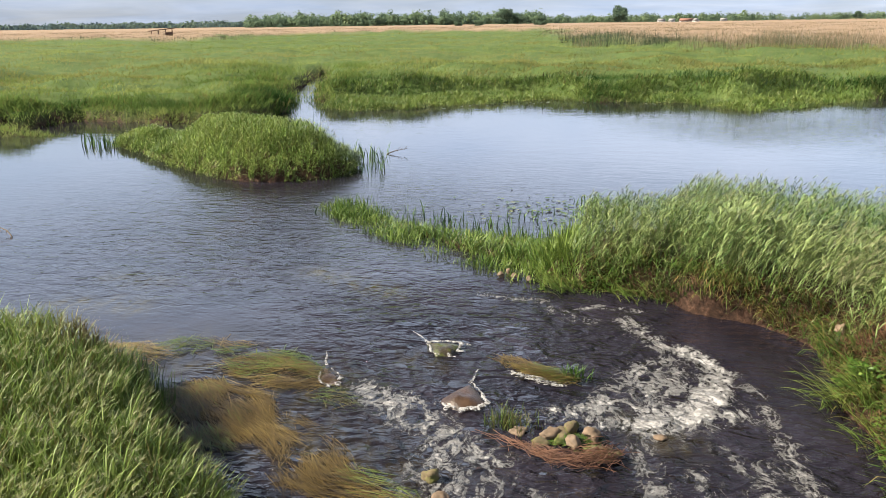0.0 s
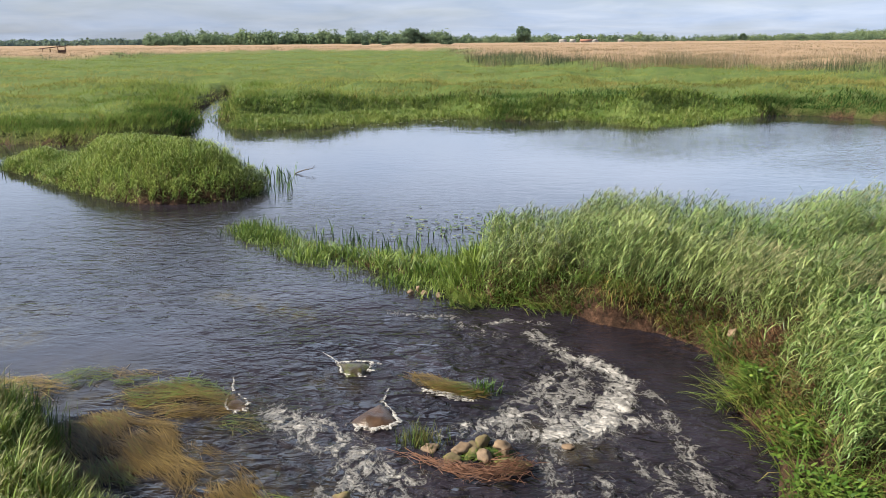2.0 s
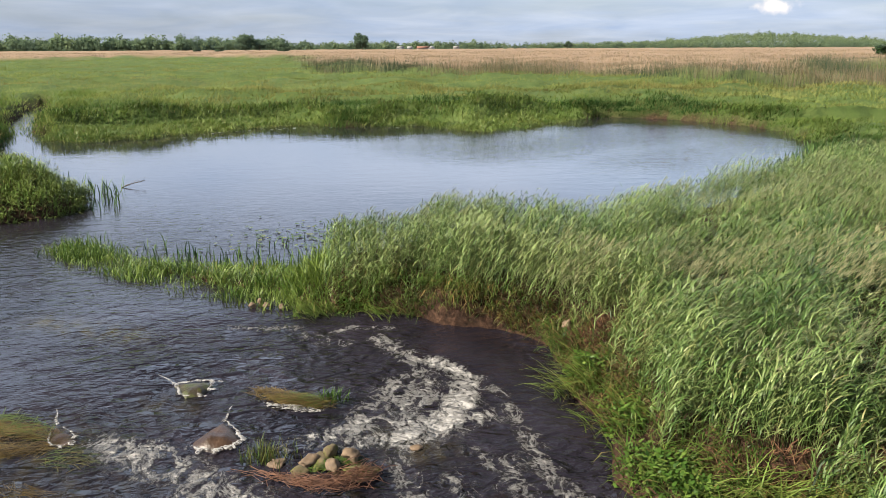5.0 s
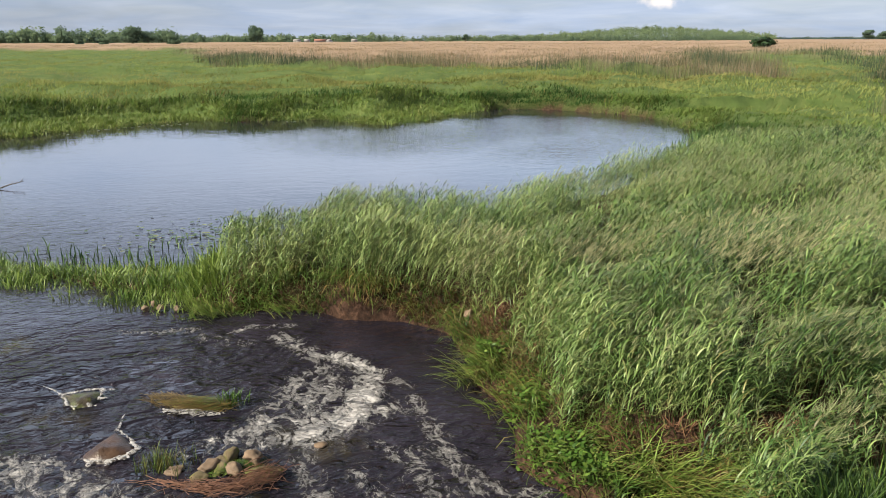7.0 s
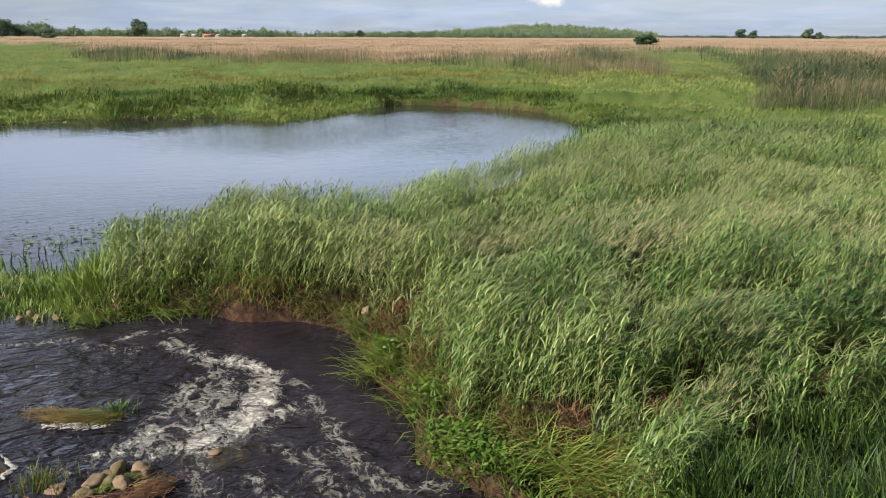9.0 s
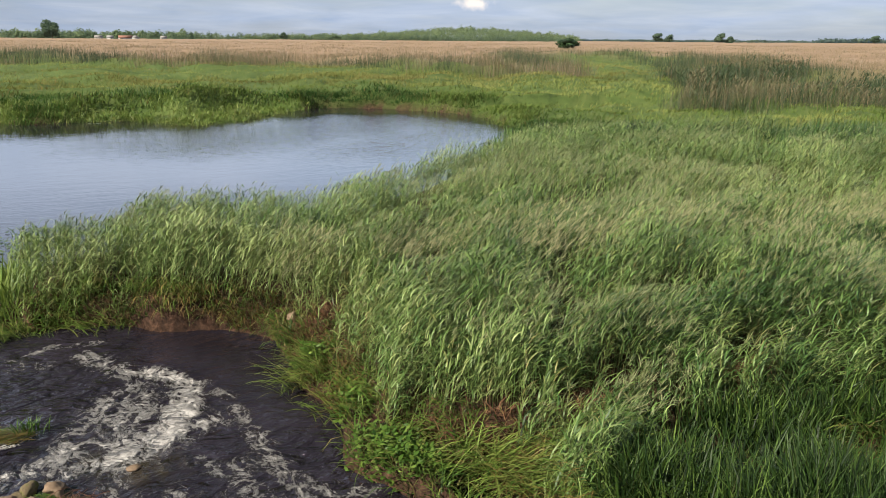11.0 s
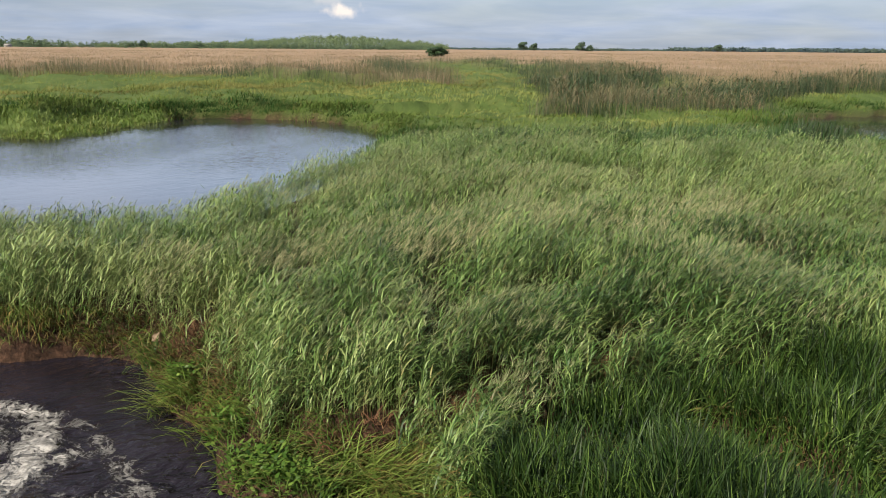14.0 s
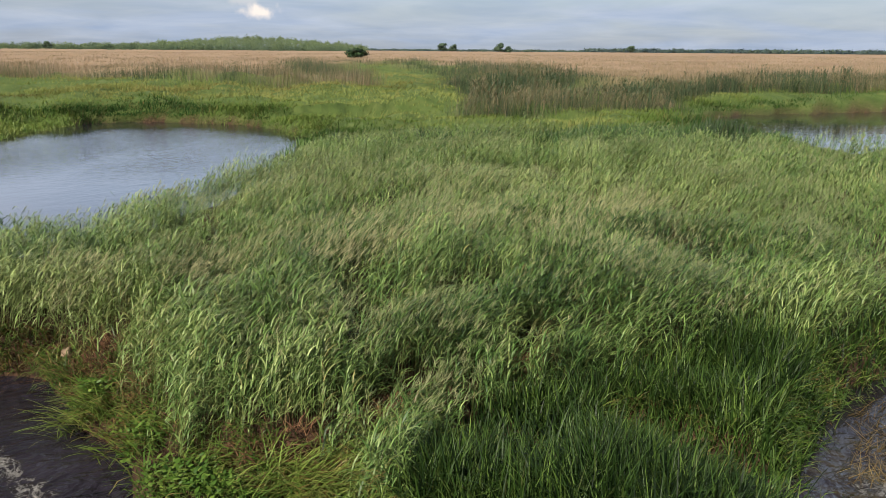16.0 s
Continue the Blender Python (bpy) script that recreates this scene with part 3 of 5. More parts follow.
def build_ground():
    angles = np.concatenate([np.linspace(-180, -50, 26, endpoint=False), np.linspace(-50, 82, 320, endpoint=False), np.linspace(82, 180, 21)])
    radii = polar_rings([(0.02, 5, 12), (5, 16, 112), (16, 62, 76), (62, 400, 44), (400, 4800, 26)])
    xy, faces = polar_grid(radii, np.radians(angles))
    sd = shore(xy)
    z = ground_z(xy, sd)
    r = np.hypot(xy[:, 0], xy[:, 1])
    z = np.where(r < 2.0, -0.45, z)
    turf = step01(sd, 0.1, 0.8) * np.maximum(step01(r, 24, 36), step01(-xy[:, 1], -3, 1)) * 0.95
    reed = step01(reed_cover(xy), 3, 11) * step01(r, 40, 110)
    ob = mesh_object("ground", np.column_stack([xy, z]), faces, M_GROUND, (("turf", turf), ("reed", reed)), smooth=True)
    return tagged(ob, "peaty marsh ground with turf, bare soil banks and far tan reed plain", "ground", kind="structure")


FOAM = [(0.95, 12.5, 1.4, 11.5, 0.26, 0.75), (1.4, 11.5, 1.75, 11.35, 0.22, 0.9), (1.75, 11.35, 2.25, 10.7, 0.24, 0.95), (2.2, 10.7, 2.0, 10.0, 0.28, 1.0), (1.95, 10.0, 1.8, 9.5, 0.34, 1.05),
        (1.8, 9.5, 2.2, 9.38, 0.26, 0.95), (1.75, 9.4, 1.0, 8.95, 0.36, 1.1), (1.3, 9.3, 0.45, 9.4, 0.32, 0.85), (0.45, 9.25, -0.1, 9.1, 0.26, 0.75), (0.9, 8.95, 0.3, 8.85, 0.24, 0.75),
        (1.5, 11.0, 1.1, 10.7, 0.26, 0.62), (1.1, 10.7, 0.85, 10.2, 0.3, 0.66), (1.45, 10.6, 1.4, 9.9, 0.36, 0.70), (0.85, 10.2, 0.5, 9.6, 0.3, 0.66), (1.2, 10.1, 1.0, 9.5, 0.4, 0.7),
        (2.3, 10.5, 2.6, 10.0, 0.16, 0.55), (2.6, 9.6, 2.65, 8.9, 0.16, 0.52), (2.65, 8.9, 2.62, 8.1, 0.2, 0.62), (2.62, 8.1, 2.8, 7.2, 0.24, 0.66), (2.8, 7.3, 3.4, 6.9, 0.2, 0.6),
        (1.85, 8.5, 2.05, 8.1, 0.16, 0.62), (2.25, 8.2, 2.15, 7.6, 0.17, 0.62), (1.5, 7.9, 1.7, 7.0, 0.22, 0.5), (0.9, 8.3, 1.0, 7.2, 0.3, 0.5), (2.2, 7.6, 2.5, 6.6, 0.3, 0.5),
        (-2.8, 9.4, -2.1, 8.7, 0.36, 0.74), (-2.2, 9.1, -1.5, 8.3, 0.36, 0.76), (-1.8, 8.5, -0.9, 7.8, 0.34, 0.7), (-1.6, 8, -1.3, 7.2, 0.23, 0.74), (-1, 7.8, -0.3, 7.1, 0.31, 0.56), (-1.6, 7.4, 0.3, 6.6, 0.6, 0.5),
        (-1.7, 13.55, -0.5, 13.3, 0.16, 0.6), (-0.1, 12.85, 0.55, 13.2, 0.12, 0.6), (0.5, 13.2, 1.2, 13.0, 0.14, 0.6), (-0.4, 12.9, 0.3, 12.4, 0.3, 0.42), (-0.5, 8.9, 0.2, 9.1, 0.2, 0.5), (10.0, 1.6, 12.5, 1.5, 0.7, 0.5)]
WEED = [(-9.6, 12.0, -8.0, 12.0, 0.5, 0.7), (-9.4, 13.6, -8.4, 13.3, 0.45, 0.5), (-5.4, 14.5, -3.4, 13.4, 0.35, 0.75), (-6.4, 10.3, -3.8, 9.3, 0.9, 0.4),
        (-4.6, 8.8, -2.2, 7.2, 0.8, 0.4), (0.9, 8.9, 1.3, 8.6, 0.3, 0.8), (9.8, 1.8, 12.5, 1.6, 0.7, 0.8), (-2.6, 10.6, -2.0, 10.3, 0.25, 0.4)]


def build_water():
    angles = np.concatenate([np.linspace(-180, -50, 16, endpoint=False), np.linspace(-50, 32, 330, endpoint=False), np.linspace(32, 180, 74)])
    radii = polar_rings([(0.02, 5.5, 12), (5.5, 17, 180), (17, 60, 40), (60, 125, 12)])
    xy, faces = polar_grid(radii, np.radians(angles))
    x, y = xy[:, 0], xy[:, 1]
    foam, weed = capsules(xy, FOAM), capsules(xy, WEED)
    rapid = step01(15.5 - y, 0, 4.5) * step01(x, -6.5, -2.5) * (x < 6)
    run = np.exp(-(((x + 7) / 7) ** 2) - (((y - 17) / 7) ** 2))
    slack = capsules(xy, [(2.6, 12.2, 3.3, 9.0, 0.7, 0.75), (-7.8, 11.3, -4.3, 11.2, 1.3, 0.7)])
    chop = np.clip(np.maximum(rapid, 0.20 * run) * (1 - slack) + 0.25 * foam, 0, 1.2) + 0.012 + 0.45 * capsules(xy, [(9.5, 1.4, 13.5, 1.2, 1.0, 1)]) + 0.11 * capsules(xy, [(9, 38, 21, 43, 5.0, 1), (15, 32, 22, 38, 4.0, 0.7)])
    c, s = math.cos(0.55), math.sin(0.55)
    q = np.stack([(x * c + y * s) * 0.6, (y * c - x * s)], 1)
    warp = (np.stack([fbm(xy, 0.8, 2, 51), fbm(xy, 0.8, 2, 52)], 1) - 0.5) * 1.4
    wave = 0.6 * (fbm(q + warp, 1.3, 3, 41) - 0.5) + 0.5 * np.abs(fbm(q + warp, 2.6, 3, 43) - 0.5)
    z = wave * np.clip(chop, 0, 1) * 0.13 + 0.05 * foam * fbm(xy, 3.0, 2, 45)
    z *= step01(np.hypot(x, y), 60, 20)
    ob = mesh_object("water", np.column_stack([xy, z]), faces, M_WATER, (("foam", foam), ("weed", weed), ("chop", chop)), smooth=True)
    return tagged(ob, "dark brown river water, calm blue pool and foaming shallow rapids", "water", kind="structure")


build_ground()
build_water()

# ---------------------------------------------------------------- grass
WIND = math.atan2(-0.45, 0.89)


def tall_plants(xy, sd, hgt, leaf, wid, leaves, tone, dry, seg=3, low_leaf=0.22, curl=1.0):
    """Upright stems with long leaves that rise and then curl over with the wind."""
    n = len(xy)
    z = ground_z(xy, sd)
    root = np.column_stack([xy, z - 0.03])
    swirl = vnoise(xy, 0.7, 201) - 0.5
    lean_dir = WIND + 1.5 * swirl + RNG.normal(0, 0.25, n)
    lean = np.abs(RNG.normal(0.08, 0.05, n)) + 0.26 * vnoise(xy, 0.8, 203) ** 2
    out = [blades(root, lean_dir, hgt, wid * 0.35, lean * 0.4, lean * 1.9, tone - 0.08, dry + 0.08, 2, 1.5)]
    for k in range(leaves):
        at = low_leaf + (1 - low_leaf) * (k + RNG.random(n)) / leaves
        h = hgt * at
        foot = root + np.column_stack([np.cos(lean_dir) * h * np.sin(lean), np.sin(lean_dir) * h * np.sin(lean), h * np.cos(lean)])
        az = np.where(RNG.random(n) < 0.6, lean_dir + RNG.normal(0, 0.6, n), RNG.random(n) * 6.283)
        ln = leaf * (0.65 + 0.7 * RNG.random(n)) * (1.2 - 0.3 * at)
        # tone falls towards the foot: shade inside the stand put into the colour
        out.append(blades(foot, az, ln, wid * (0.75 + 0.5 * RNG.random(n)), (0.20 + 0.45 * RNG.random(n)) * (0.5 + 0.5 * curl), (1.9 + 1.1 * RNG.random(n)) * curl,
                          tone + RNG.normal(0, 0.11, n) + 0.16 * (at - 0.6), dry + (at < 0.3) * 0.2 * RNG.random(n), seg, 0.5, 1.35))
    return out, root, lean_dir, lean


def heads(root, lean_dir, lean, hgt, size, tone, stalk=0.22):
    """Flowering stalks that stand over the leaves and nod downwind, each with a loose panicle."""
    n = len(root)
    bow = 0.30 + 1.2 * lean + 0.35 * RNG.random(n)
    d = np.column_stack([np.cos(lean_dir), np.sin(lean_dir), np.zeros(n)])
    up = np.array([0, 0, 1.0])
    top = root + d * (hgt * np.sin(lean * 1.1))[:, None] + up * (hgt * np.cos(lean * 1.1) * 0.92)[:, None]
    ln = stalk * (0.6 + 0.8 * RNG.random(n))
    far = np.hypot(root[:, 0], root[:, 1])
    out = [blades(top, lean_dir, ln, 0.0035 + 0.00035 * far, bow * 0.7, bow * 1.2, tone - 0.2, np.zeros(n), 1, 1.5)]
    tip = top + d * (ln * np.sin(bow))[:, None] + up * (ln * np.cos(bow))[:, None]
    for k in range(6):
        back = (0.10 * k * size)[:, None]
        foot = tip - d * back * np.sin(bow)[:, None] - up * back * np.cos(bow)[:, None]
        out.append(blades(foot, lean_dir + RNG.normal(0, 0.9, n), size * (0.5 + 0.5 * RNG.random(n)), (0.009 + 0.00045 * far) * (0.7 + 0.6 * RNG.random(n)),
                          bow + RNG.normal(0.1, 0.35, n), bow + 0.4 + 0.5 * RNG.random(n), tone + RNG.normal(0, 0.12, n), np.zeros(n), 1, 1.5))
    return out


def patch(xy, seed, scale=0.35):
    return fbm(xy, scale, 3, seed)


RUST = [(8.2, 5.9, 8.5, 6.1, 0.42, 1), (8.3, 4.5, 8.6, 4.4, 0.28, 0.8), (5.7, 6.25, 6.4, 6.3, 0.34, 1), (4.3, 7.35, 5.2, 6.55, 0.24, 0.9), (5.0, 6.1, 5.2, 6.0, 0.2, 0.9), (4.0, 11.3, 4.6, 10.9, 0.4, 0.9), (4.4, 9.6, 4.5, 9.4, 0.25, 0.7)]


def bank_grass():
    xy = scatter(84000, 5.2, 33, -20, 84, 1.0)
    sd = shore(xy)
    low = lowland(xy)
    n = len(xy)
    keep = (sd > 0.06 + 0.10 * RNG.random(n) * (1 - low) + 0.05 * cut_bank(xy) + shelf(xy) * (0.36 + 0.25 * RNG.random(n))) | ((low > 0.5) & (sd > 0))
    keep &= (signed(xy, P_LEFT) < 0) & (signed(xy, P_ISLAND) < 0)
    # bare rusty gaps, and the uneven stand of the stems
    keep &= (capsules(xy, RUST) < 0.35 + 0.5 * RNG.random(n)) & (vnoise(xy, 1.2, 207) + 0.6 * vnoise(xy, 3.4, 209) > 0.38 + 0.45 * RNG.random(n))
    xy, sd, low = xy[keep], sd[keep], low[keep]
    r = np.hypot(xy[:, 0], xy[:, 1])
    n = len(xy)
    p = patch(xy, 71)
    edge = step01(sd - 0.55 * shelf(xy), 0.1, 1.2)
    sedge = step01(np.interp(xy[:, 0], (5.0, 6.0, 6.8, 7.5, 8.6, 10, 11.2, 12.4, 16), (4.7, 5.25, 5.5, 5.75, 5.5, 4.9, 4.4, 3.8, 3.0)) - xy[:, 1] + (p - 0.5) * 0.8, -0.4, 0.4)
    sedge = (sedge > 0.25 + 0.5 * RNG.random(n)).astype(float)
    rank = capsules(xy, [(23.5, 25.5, 35, 16, 2.6, 1.25)])
    h = (0.74 + 0.26 * edge + 0.5 * (p - 0.5)) * (1 - 0.45 * low * (1.5 - vnoise(xy, 1.1, 251))) * (0.85 + 0.25 * RNG.random(n)) * (0.64 + 0.72 * vnoise(xy, 1.2, 207)) + 0.2 * rank
    h = h * (1 - 0.52 * np.exp(-(((xy[:, 0] - 6.0) / 1.25) ** 4) - (((xy[:, 1] - 5.55) / 0.85) ** 4)))
    wid = np.maximum(0.0185 + 0.0005 * np.clip(r - 6.5, 0, 5), 0.00090 * r)
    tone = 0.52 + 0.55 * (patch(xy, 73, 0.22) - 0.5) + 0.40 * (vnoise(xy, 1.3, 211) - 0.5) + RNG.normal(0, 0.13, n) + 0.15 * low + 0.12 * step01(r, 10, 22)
    blue = np.maximum(step01(patch(xy, 79, 0.5), 0.52, 0.62) * (r < 16), 1.5 * np.exp(-(((xy[:, 0] - 11.0) / 4.4) ** 2) - (((xy[:, 1] - 6.1) / 1.9) ** 2)))
    # right foreground and sedge toned darker, partly for the shade over them
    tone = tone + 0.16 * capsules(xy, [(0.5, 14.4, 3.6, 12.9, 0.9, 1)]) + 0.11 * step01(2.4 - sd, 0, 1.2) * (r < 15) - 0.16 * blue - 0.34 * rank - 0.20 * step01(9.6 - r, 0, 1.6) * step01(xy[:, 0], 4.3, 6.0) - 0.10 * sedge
    dry = np.clip(RNG.random(n) ** 9 * 0.6 + 0.3 * (1 - edge) * (RNG.random(n) < 0.10) + 0.2 * step01(capsules(xy, RUST), 0.1, 0.5) * RNG.random(n), 0, 1)
    tall = (sedge < 0.5) & (low < 0.5)
    front = (sd < 2.0) & (r < 15) | (r < 8.2)
    groups, top = [], []
    beige = capsules(xy, [(7.6, 9.9, 8.3, 9.6, 0.7, 1.0), (9.8, 9.9, 11, 9.6, 0.8, 0.8), (5.7, 10.6, 6.4, 10.9, 0.8, 0.5), (12.5, 9.0, 14.5, 8.5, 1.0, 0.5), (4.2, 12.4, 4.8, 12.2, 0.6, 0.6)])
    for sel, leaves, seg, foot in ((tall & front, 8, 4, 0.18), (tall & ~front & (r < 17), 7, 3, 0.45), (tall & (r >= 17), 5, 2, 0.40)):
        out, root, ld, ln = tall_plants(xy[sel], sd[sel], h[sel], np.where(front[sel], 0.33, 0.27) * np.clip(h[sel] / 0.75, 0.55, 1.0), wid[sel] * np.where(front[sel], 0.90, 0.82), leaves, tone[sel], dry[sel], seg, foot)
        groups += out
        q, k = xy[sel], sel.sum()
        many = 0.16 + 0.70 * step01(patch(q, 77, 0.45), 0.47, 0.62) * step01(sd[sel], 0.6, 2.0) + 0.6 * beige[sel]
        hp = RNG.random(k) < many
        top += heads(root[hp], ld[hp], ln[hp], h[sel][hp], np.full(hp.sum(), 0.15), 0.22 + 0.5 * patch(q[hp], 78, 0.3) + 0.55 * beige[sel][hp])
    # greyish panicles among the leaves of the front
    q = np.concatenate([np.column_stack([x + RNG.normal(0, a, m), y + RNG.normal(0, b, m)]) for x, y, a, b, m in
                        ((6.1, 8.2, 0.35, 0.45, 170), (5.5, 7.6, 0.4, 0.3, 130), (10.4, 6.3, 0.7, 0.3, 110), (11.1, 4.9, 0.6, 0.3, 110), (4.6, 11.9, 0.4, 0.3, 90), (13, 7, 1.2, 0.6, 160))])
    zq = ground_z(q, shore(q))
    k = len(q)
    q2 = np.concatenate([np.column_stack([x + RNG.normal(0, a, m), y + RNG.normal(0, b, m)]) for x, y, a, b, m in
                         ((7.8, 9.75, 0.5, 0.35, 240), (10.3, 9.8, 0.9, 0.35, 240), (6.0, 10.7, 0.7, 0.35, 170), (13.5, 8.7, 1.2, 0.5, 200), (4.4, 12.3, 0.4, 0.25, 110), (8.5, 11.5, 1.5, 0.5, 200))])
    z2 = ground_z(q2, shore(q2))
    m = len(q2)
    top += heads(np.column_stack([q2, z2]), WIND + RNG.normal(0, 0.4, m), 0.1 + 0.1 * RNG.random(m), 0.85 + 0.25 * RNG.random(m), np.full(m, 0.17), 0.72 + 0.2 * RNG.random(m))
    top += heads(np.column_stack([q, zq]), WIND + RNG.normal(0, 0.8, k), np.full(k, 0.1), 0.65 + 0.35 * RNG.random(k), np.full(k, 0.13), 0.62 + 0.2 * RNG.random(k))
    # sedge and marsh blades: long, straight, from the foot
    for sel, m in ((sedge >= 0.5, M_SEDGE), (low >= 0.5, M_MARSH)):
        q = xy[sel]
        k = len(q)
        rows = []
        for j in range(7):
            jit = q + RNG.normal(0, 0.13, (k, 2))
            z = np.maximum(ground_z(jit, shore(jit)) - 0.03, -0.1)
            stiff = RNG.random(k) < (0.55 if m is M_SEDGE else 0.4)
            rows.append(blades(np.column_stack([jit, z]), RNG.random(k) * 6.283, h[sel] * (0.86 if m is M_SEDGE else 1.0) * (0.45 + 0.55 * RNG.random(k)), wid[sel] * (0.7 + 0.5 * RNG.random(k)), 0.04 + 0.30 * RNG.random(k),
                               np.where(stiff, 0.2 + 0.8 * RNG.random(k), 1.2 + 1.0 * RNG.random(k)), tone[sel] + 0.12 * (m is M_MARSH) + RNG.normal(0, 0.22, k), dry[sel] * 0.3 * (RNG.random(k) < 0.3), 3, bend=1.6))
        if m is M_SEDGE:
            stuff("sedge_bed", rows, m, "upright green sedge between the bank grass and the brook, shade toned in", "sedge")
        else:
            stuff("marsh_plants", rows, m, "yellow-green marsh plants on the low muddy spit", "marsh plants")
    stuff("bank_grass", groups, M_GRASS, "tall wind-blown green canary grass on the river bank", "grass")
    stuff("seed_heads", top, M_SEED, "pale beige grass seed heads above the bank grass", "seed heads")


def spit_grass():
    """Dense low growth on the spit between the pool and the rapids."""
    q = np.column_stack([RNG.uniform(-7.8, 1.6, 26000), RNG.uniform(13.2, 20.8, 26000)])
    sq = shore(q)
    keep = (sq > -0.03) & (lowland(q) > 0.3) & (sq < 2.5)
    q, sq = q[keep], sq[keep]
    n = len(q)
    mix = vnoise(q, 0.9, 291)
    h = (0.20 + 0.28 * RNG.random(n)) * (0.7 + 0.7 * mix)
    stuff("spit_grass", [blades(np.column_stack([q, ground_z(q, sq) - 0.03]), RNG.random(n) * 6.283, h, 0.015 + 0.010 * RNG.random(n), 0.1 + 0.5 * RNG.random(n), 0.8 + 1.4 * RNG.random(n),
                                0.62 + 0.5 * (mix - 0.5) + RNG.normal(0, 0.16, n), 0.7 * RNG.random(n) ** 5, 3)], M_FRESH, "bright green low grass and herbs covering the spit", "grass")


def left_grass():
    xy = scatter(10500, 4.5, 17, -56, -20, 1.0)
    sd = signed(xy, P_LEFT)
    xy, sd = xy[sd > 0.02], sd[sd > 0.02]
    n = len(xy)
    s2 = shore(xy)
    h = 0.38 + 0.42 * step01(sd, 0.1, 1.5) + 0.45 * (patch(xy, 83, 0.7) - 0.5)
    r = np.hypot(xy[:, 0], xy[:, 1])
    tone = 0.68 + 0.6 * (patch(xy, 85, 0.5) - 0.5) - 0.18 * step01(1.1 - sd, 0, 0.9) + RNG.normal(0, 0.1, n)
    tone = tone - 0.45 * np.exp(-(((xy[:, 0] + 5.7) / 0.35) ** 2) - (((xy[:, 1] - 8.2) / 0.5) ** 2))
    dry = np.clip(RNG.random(n) ** 5 * 0.8 + 0.9 * np.exp(-(((xy[:, 0] + 6.7) / 0.5) ** 2) - (((xy[:, 1] - 8.9) / 0.4) ** 2)), 0, 1)
    out, root, ld, ln = tall_plants(xy, s2, h, np.full(n, 0.38), np.full(n, 0.0135), 7, tone + 0.14, dry, curl=0.45)
    stuff("left_bank_grass", out, M_FRESH, "bright green rank grass on the near bank", "grass")
    clump = np.column_stack([-5.75 + RNG.normal(0, 0.22, 420), 8.35 + RNG.normal(0, 0.26, 420)])
    zc = ground_z(clump, shore(clump))
    stuff("bulrush_clump", [blades(np.column_stack([clump, zc - 0.03]), RNG.random(420) * 6.283, 0.55 + 0.40 * RNG.random(420), np.full(420, 0.015), 0.03 + 0.2 * RNG.random(420), 0.15 + 0.7 * RNG.random(420),
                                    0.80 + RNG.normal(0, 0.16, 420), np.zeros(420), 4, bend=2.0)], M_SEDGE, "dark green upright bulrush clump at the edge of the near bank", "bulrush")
    hp = RNG.random(n) < 0.5
    stuff("left_seed_heads", heads(root[hp], ld[hp], ln[hp], h[hp] * 1.1, np.full(hp.sum(), 0.11), np.full(hp.sum(), 0.7)), M_SEED, "straw-coloured seed heads in the near bank grass", "seed heads")


def island_grass():
    xy = np.column_stack([RNG.uniform(-22, -7, 12000), RNG.uniform(22.5, 33, 12000)])
    sd = signed(xy, P_ISLAND)
    xy, sd = xy[sd > -0.12], sd[sd > -0.12]
    n = len(xy)
    h = 0.45 + 0.35 * step01(sd, 0.2, 1.6) - 0.22 * step01(-xy[:, 0], 14.2, 16.5) + 0.2 * (patch(xy, 91) - 0.5)
    tone = 0.98 + 0.4 * (patch(xy, 93, 0.6) - 0.5) + RNG.normal(0, 0.12, n)
    out, root, ld, ln = tall_plants(xy, shore(xy), h, np.full(n, 0.34), np.full(n, 0.028), 5, tone - 0.16 + 0.3 * (vnoise(xy, 1.2, 95) - 0.5), RNG.random(n) ** 6 * 0.5, 2)
    stuff("island_grass", out, M_FRESH, "fresh green grass dome on the small river island", "grass")


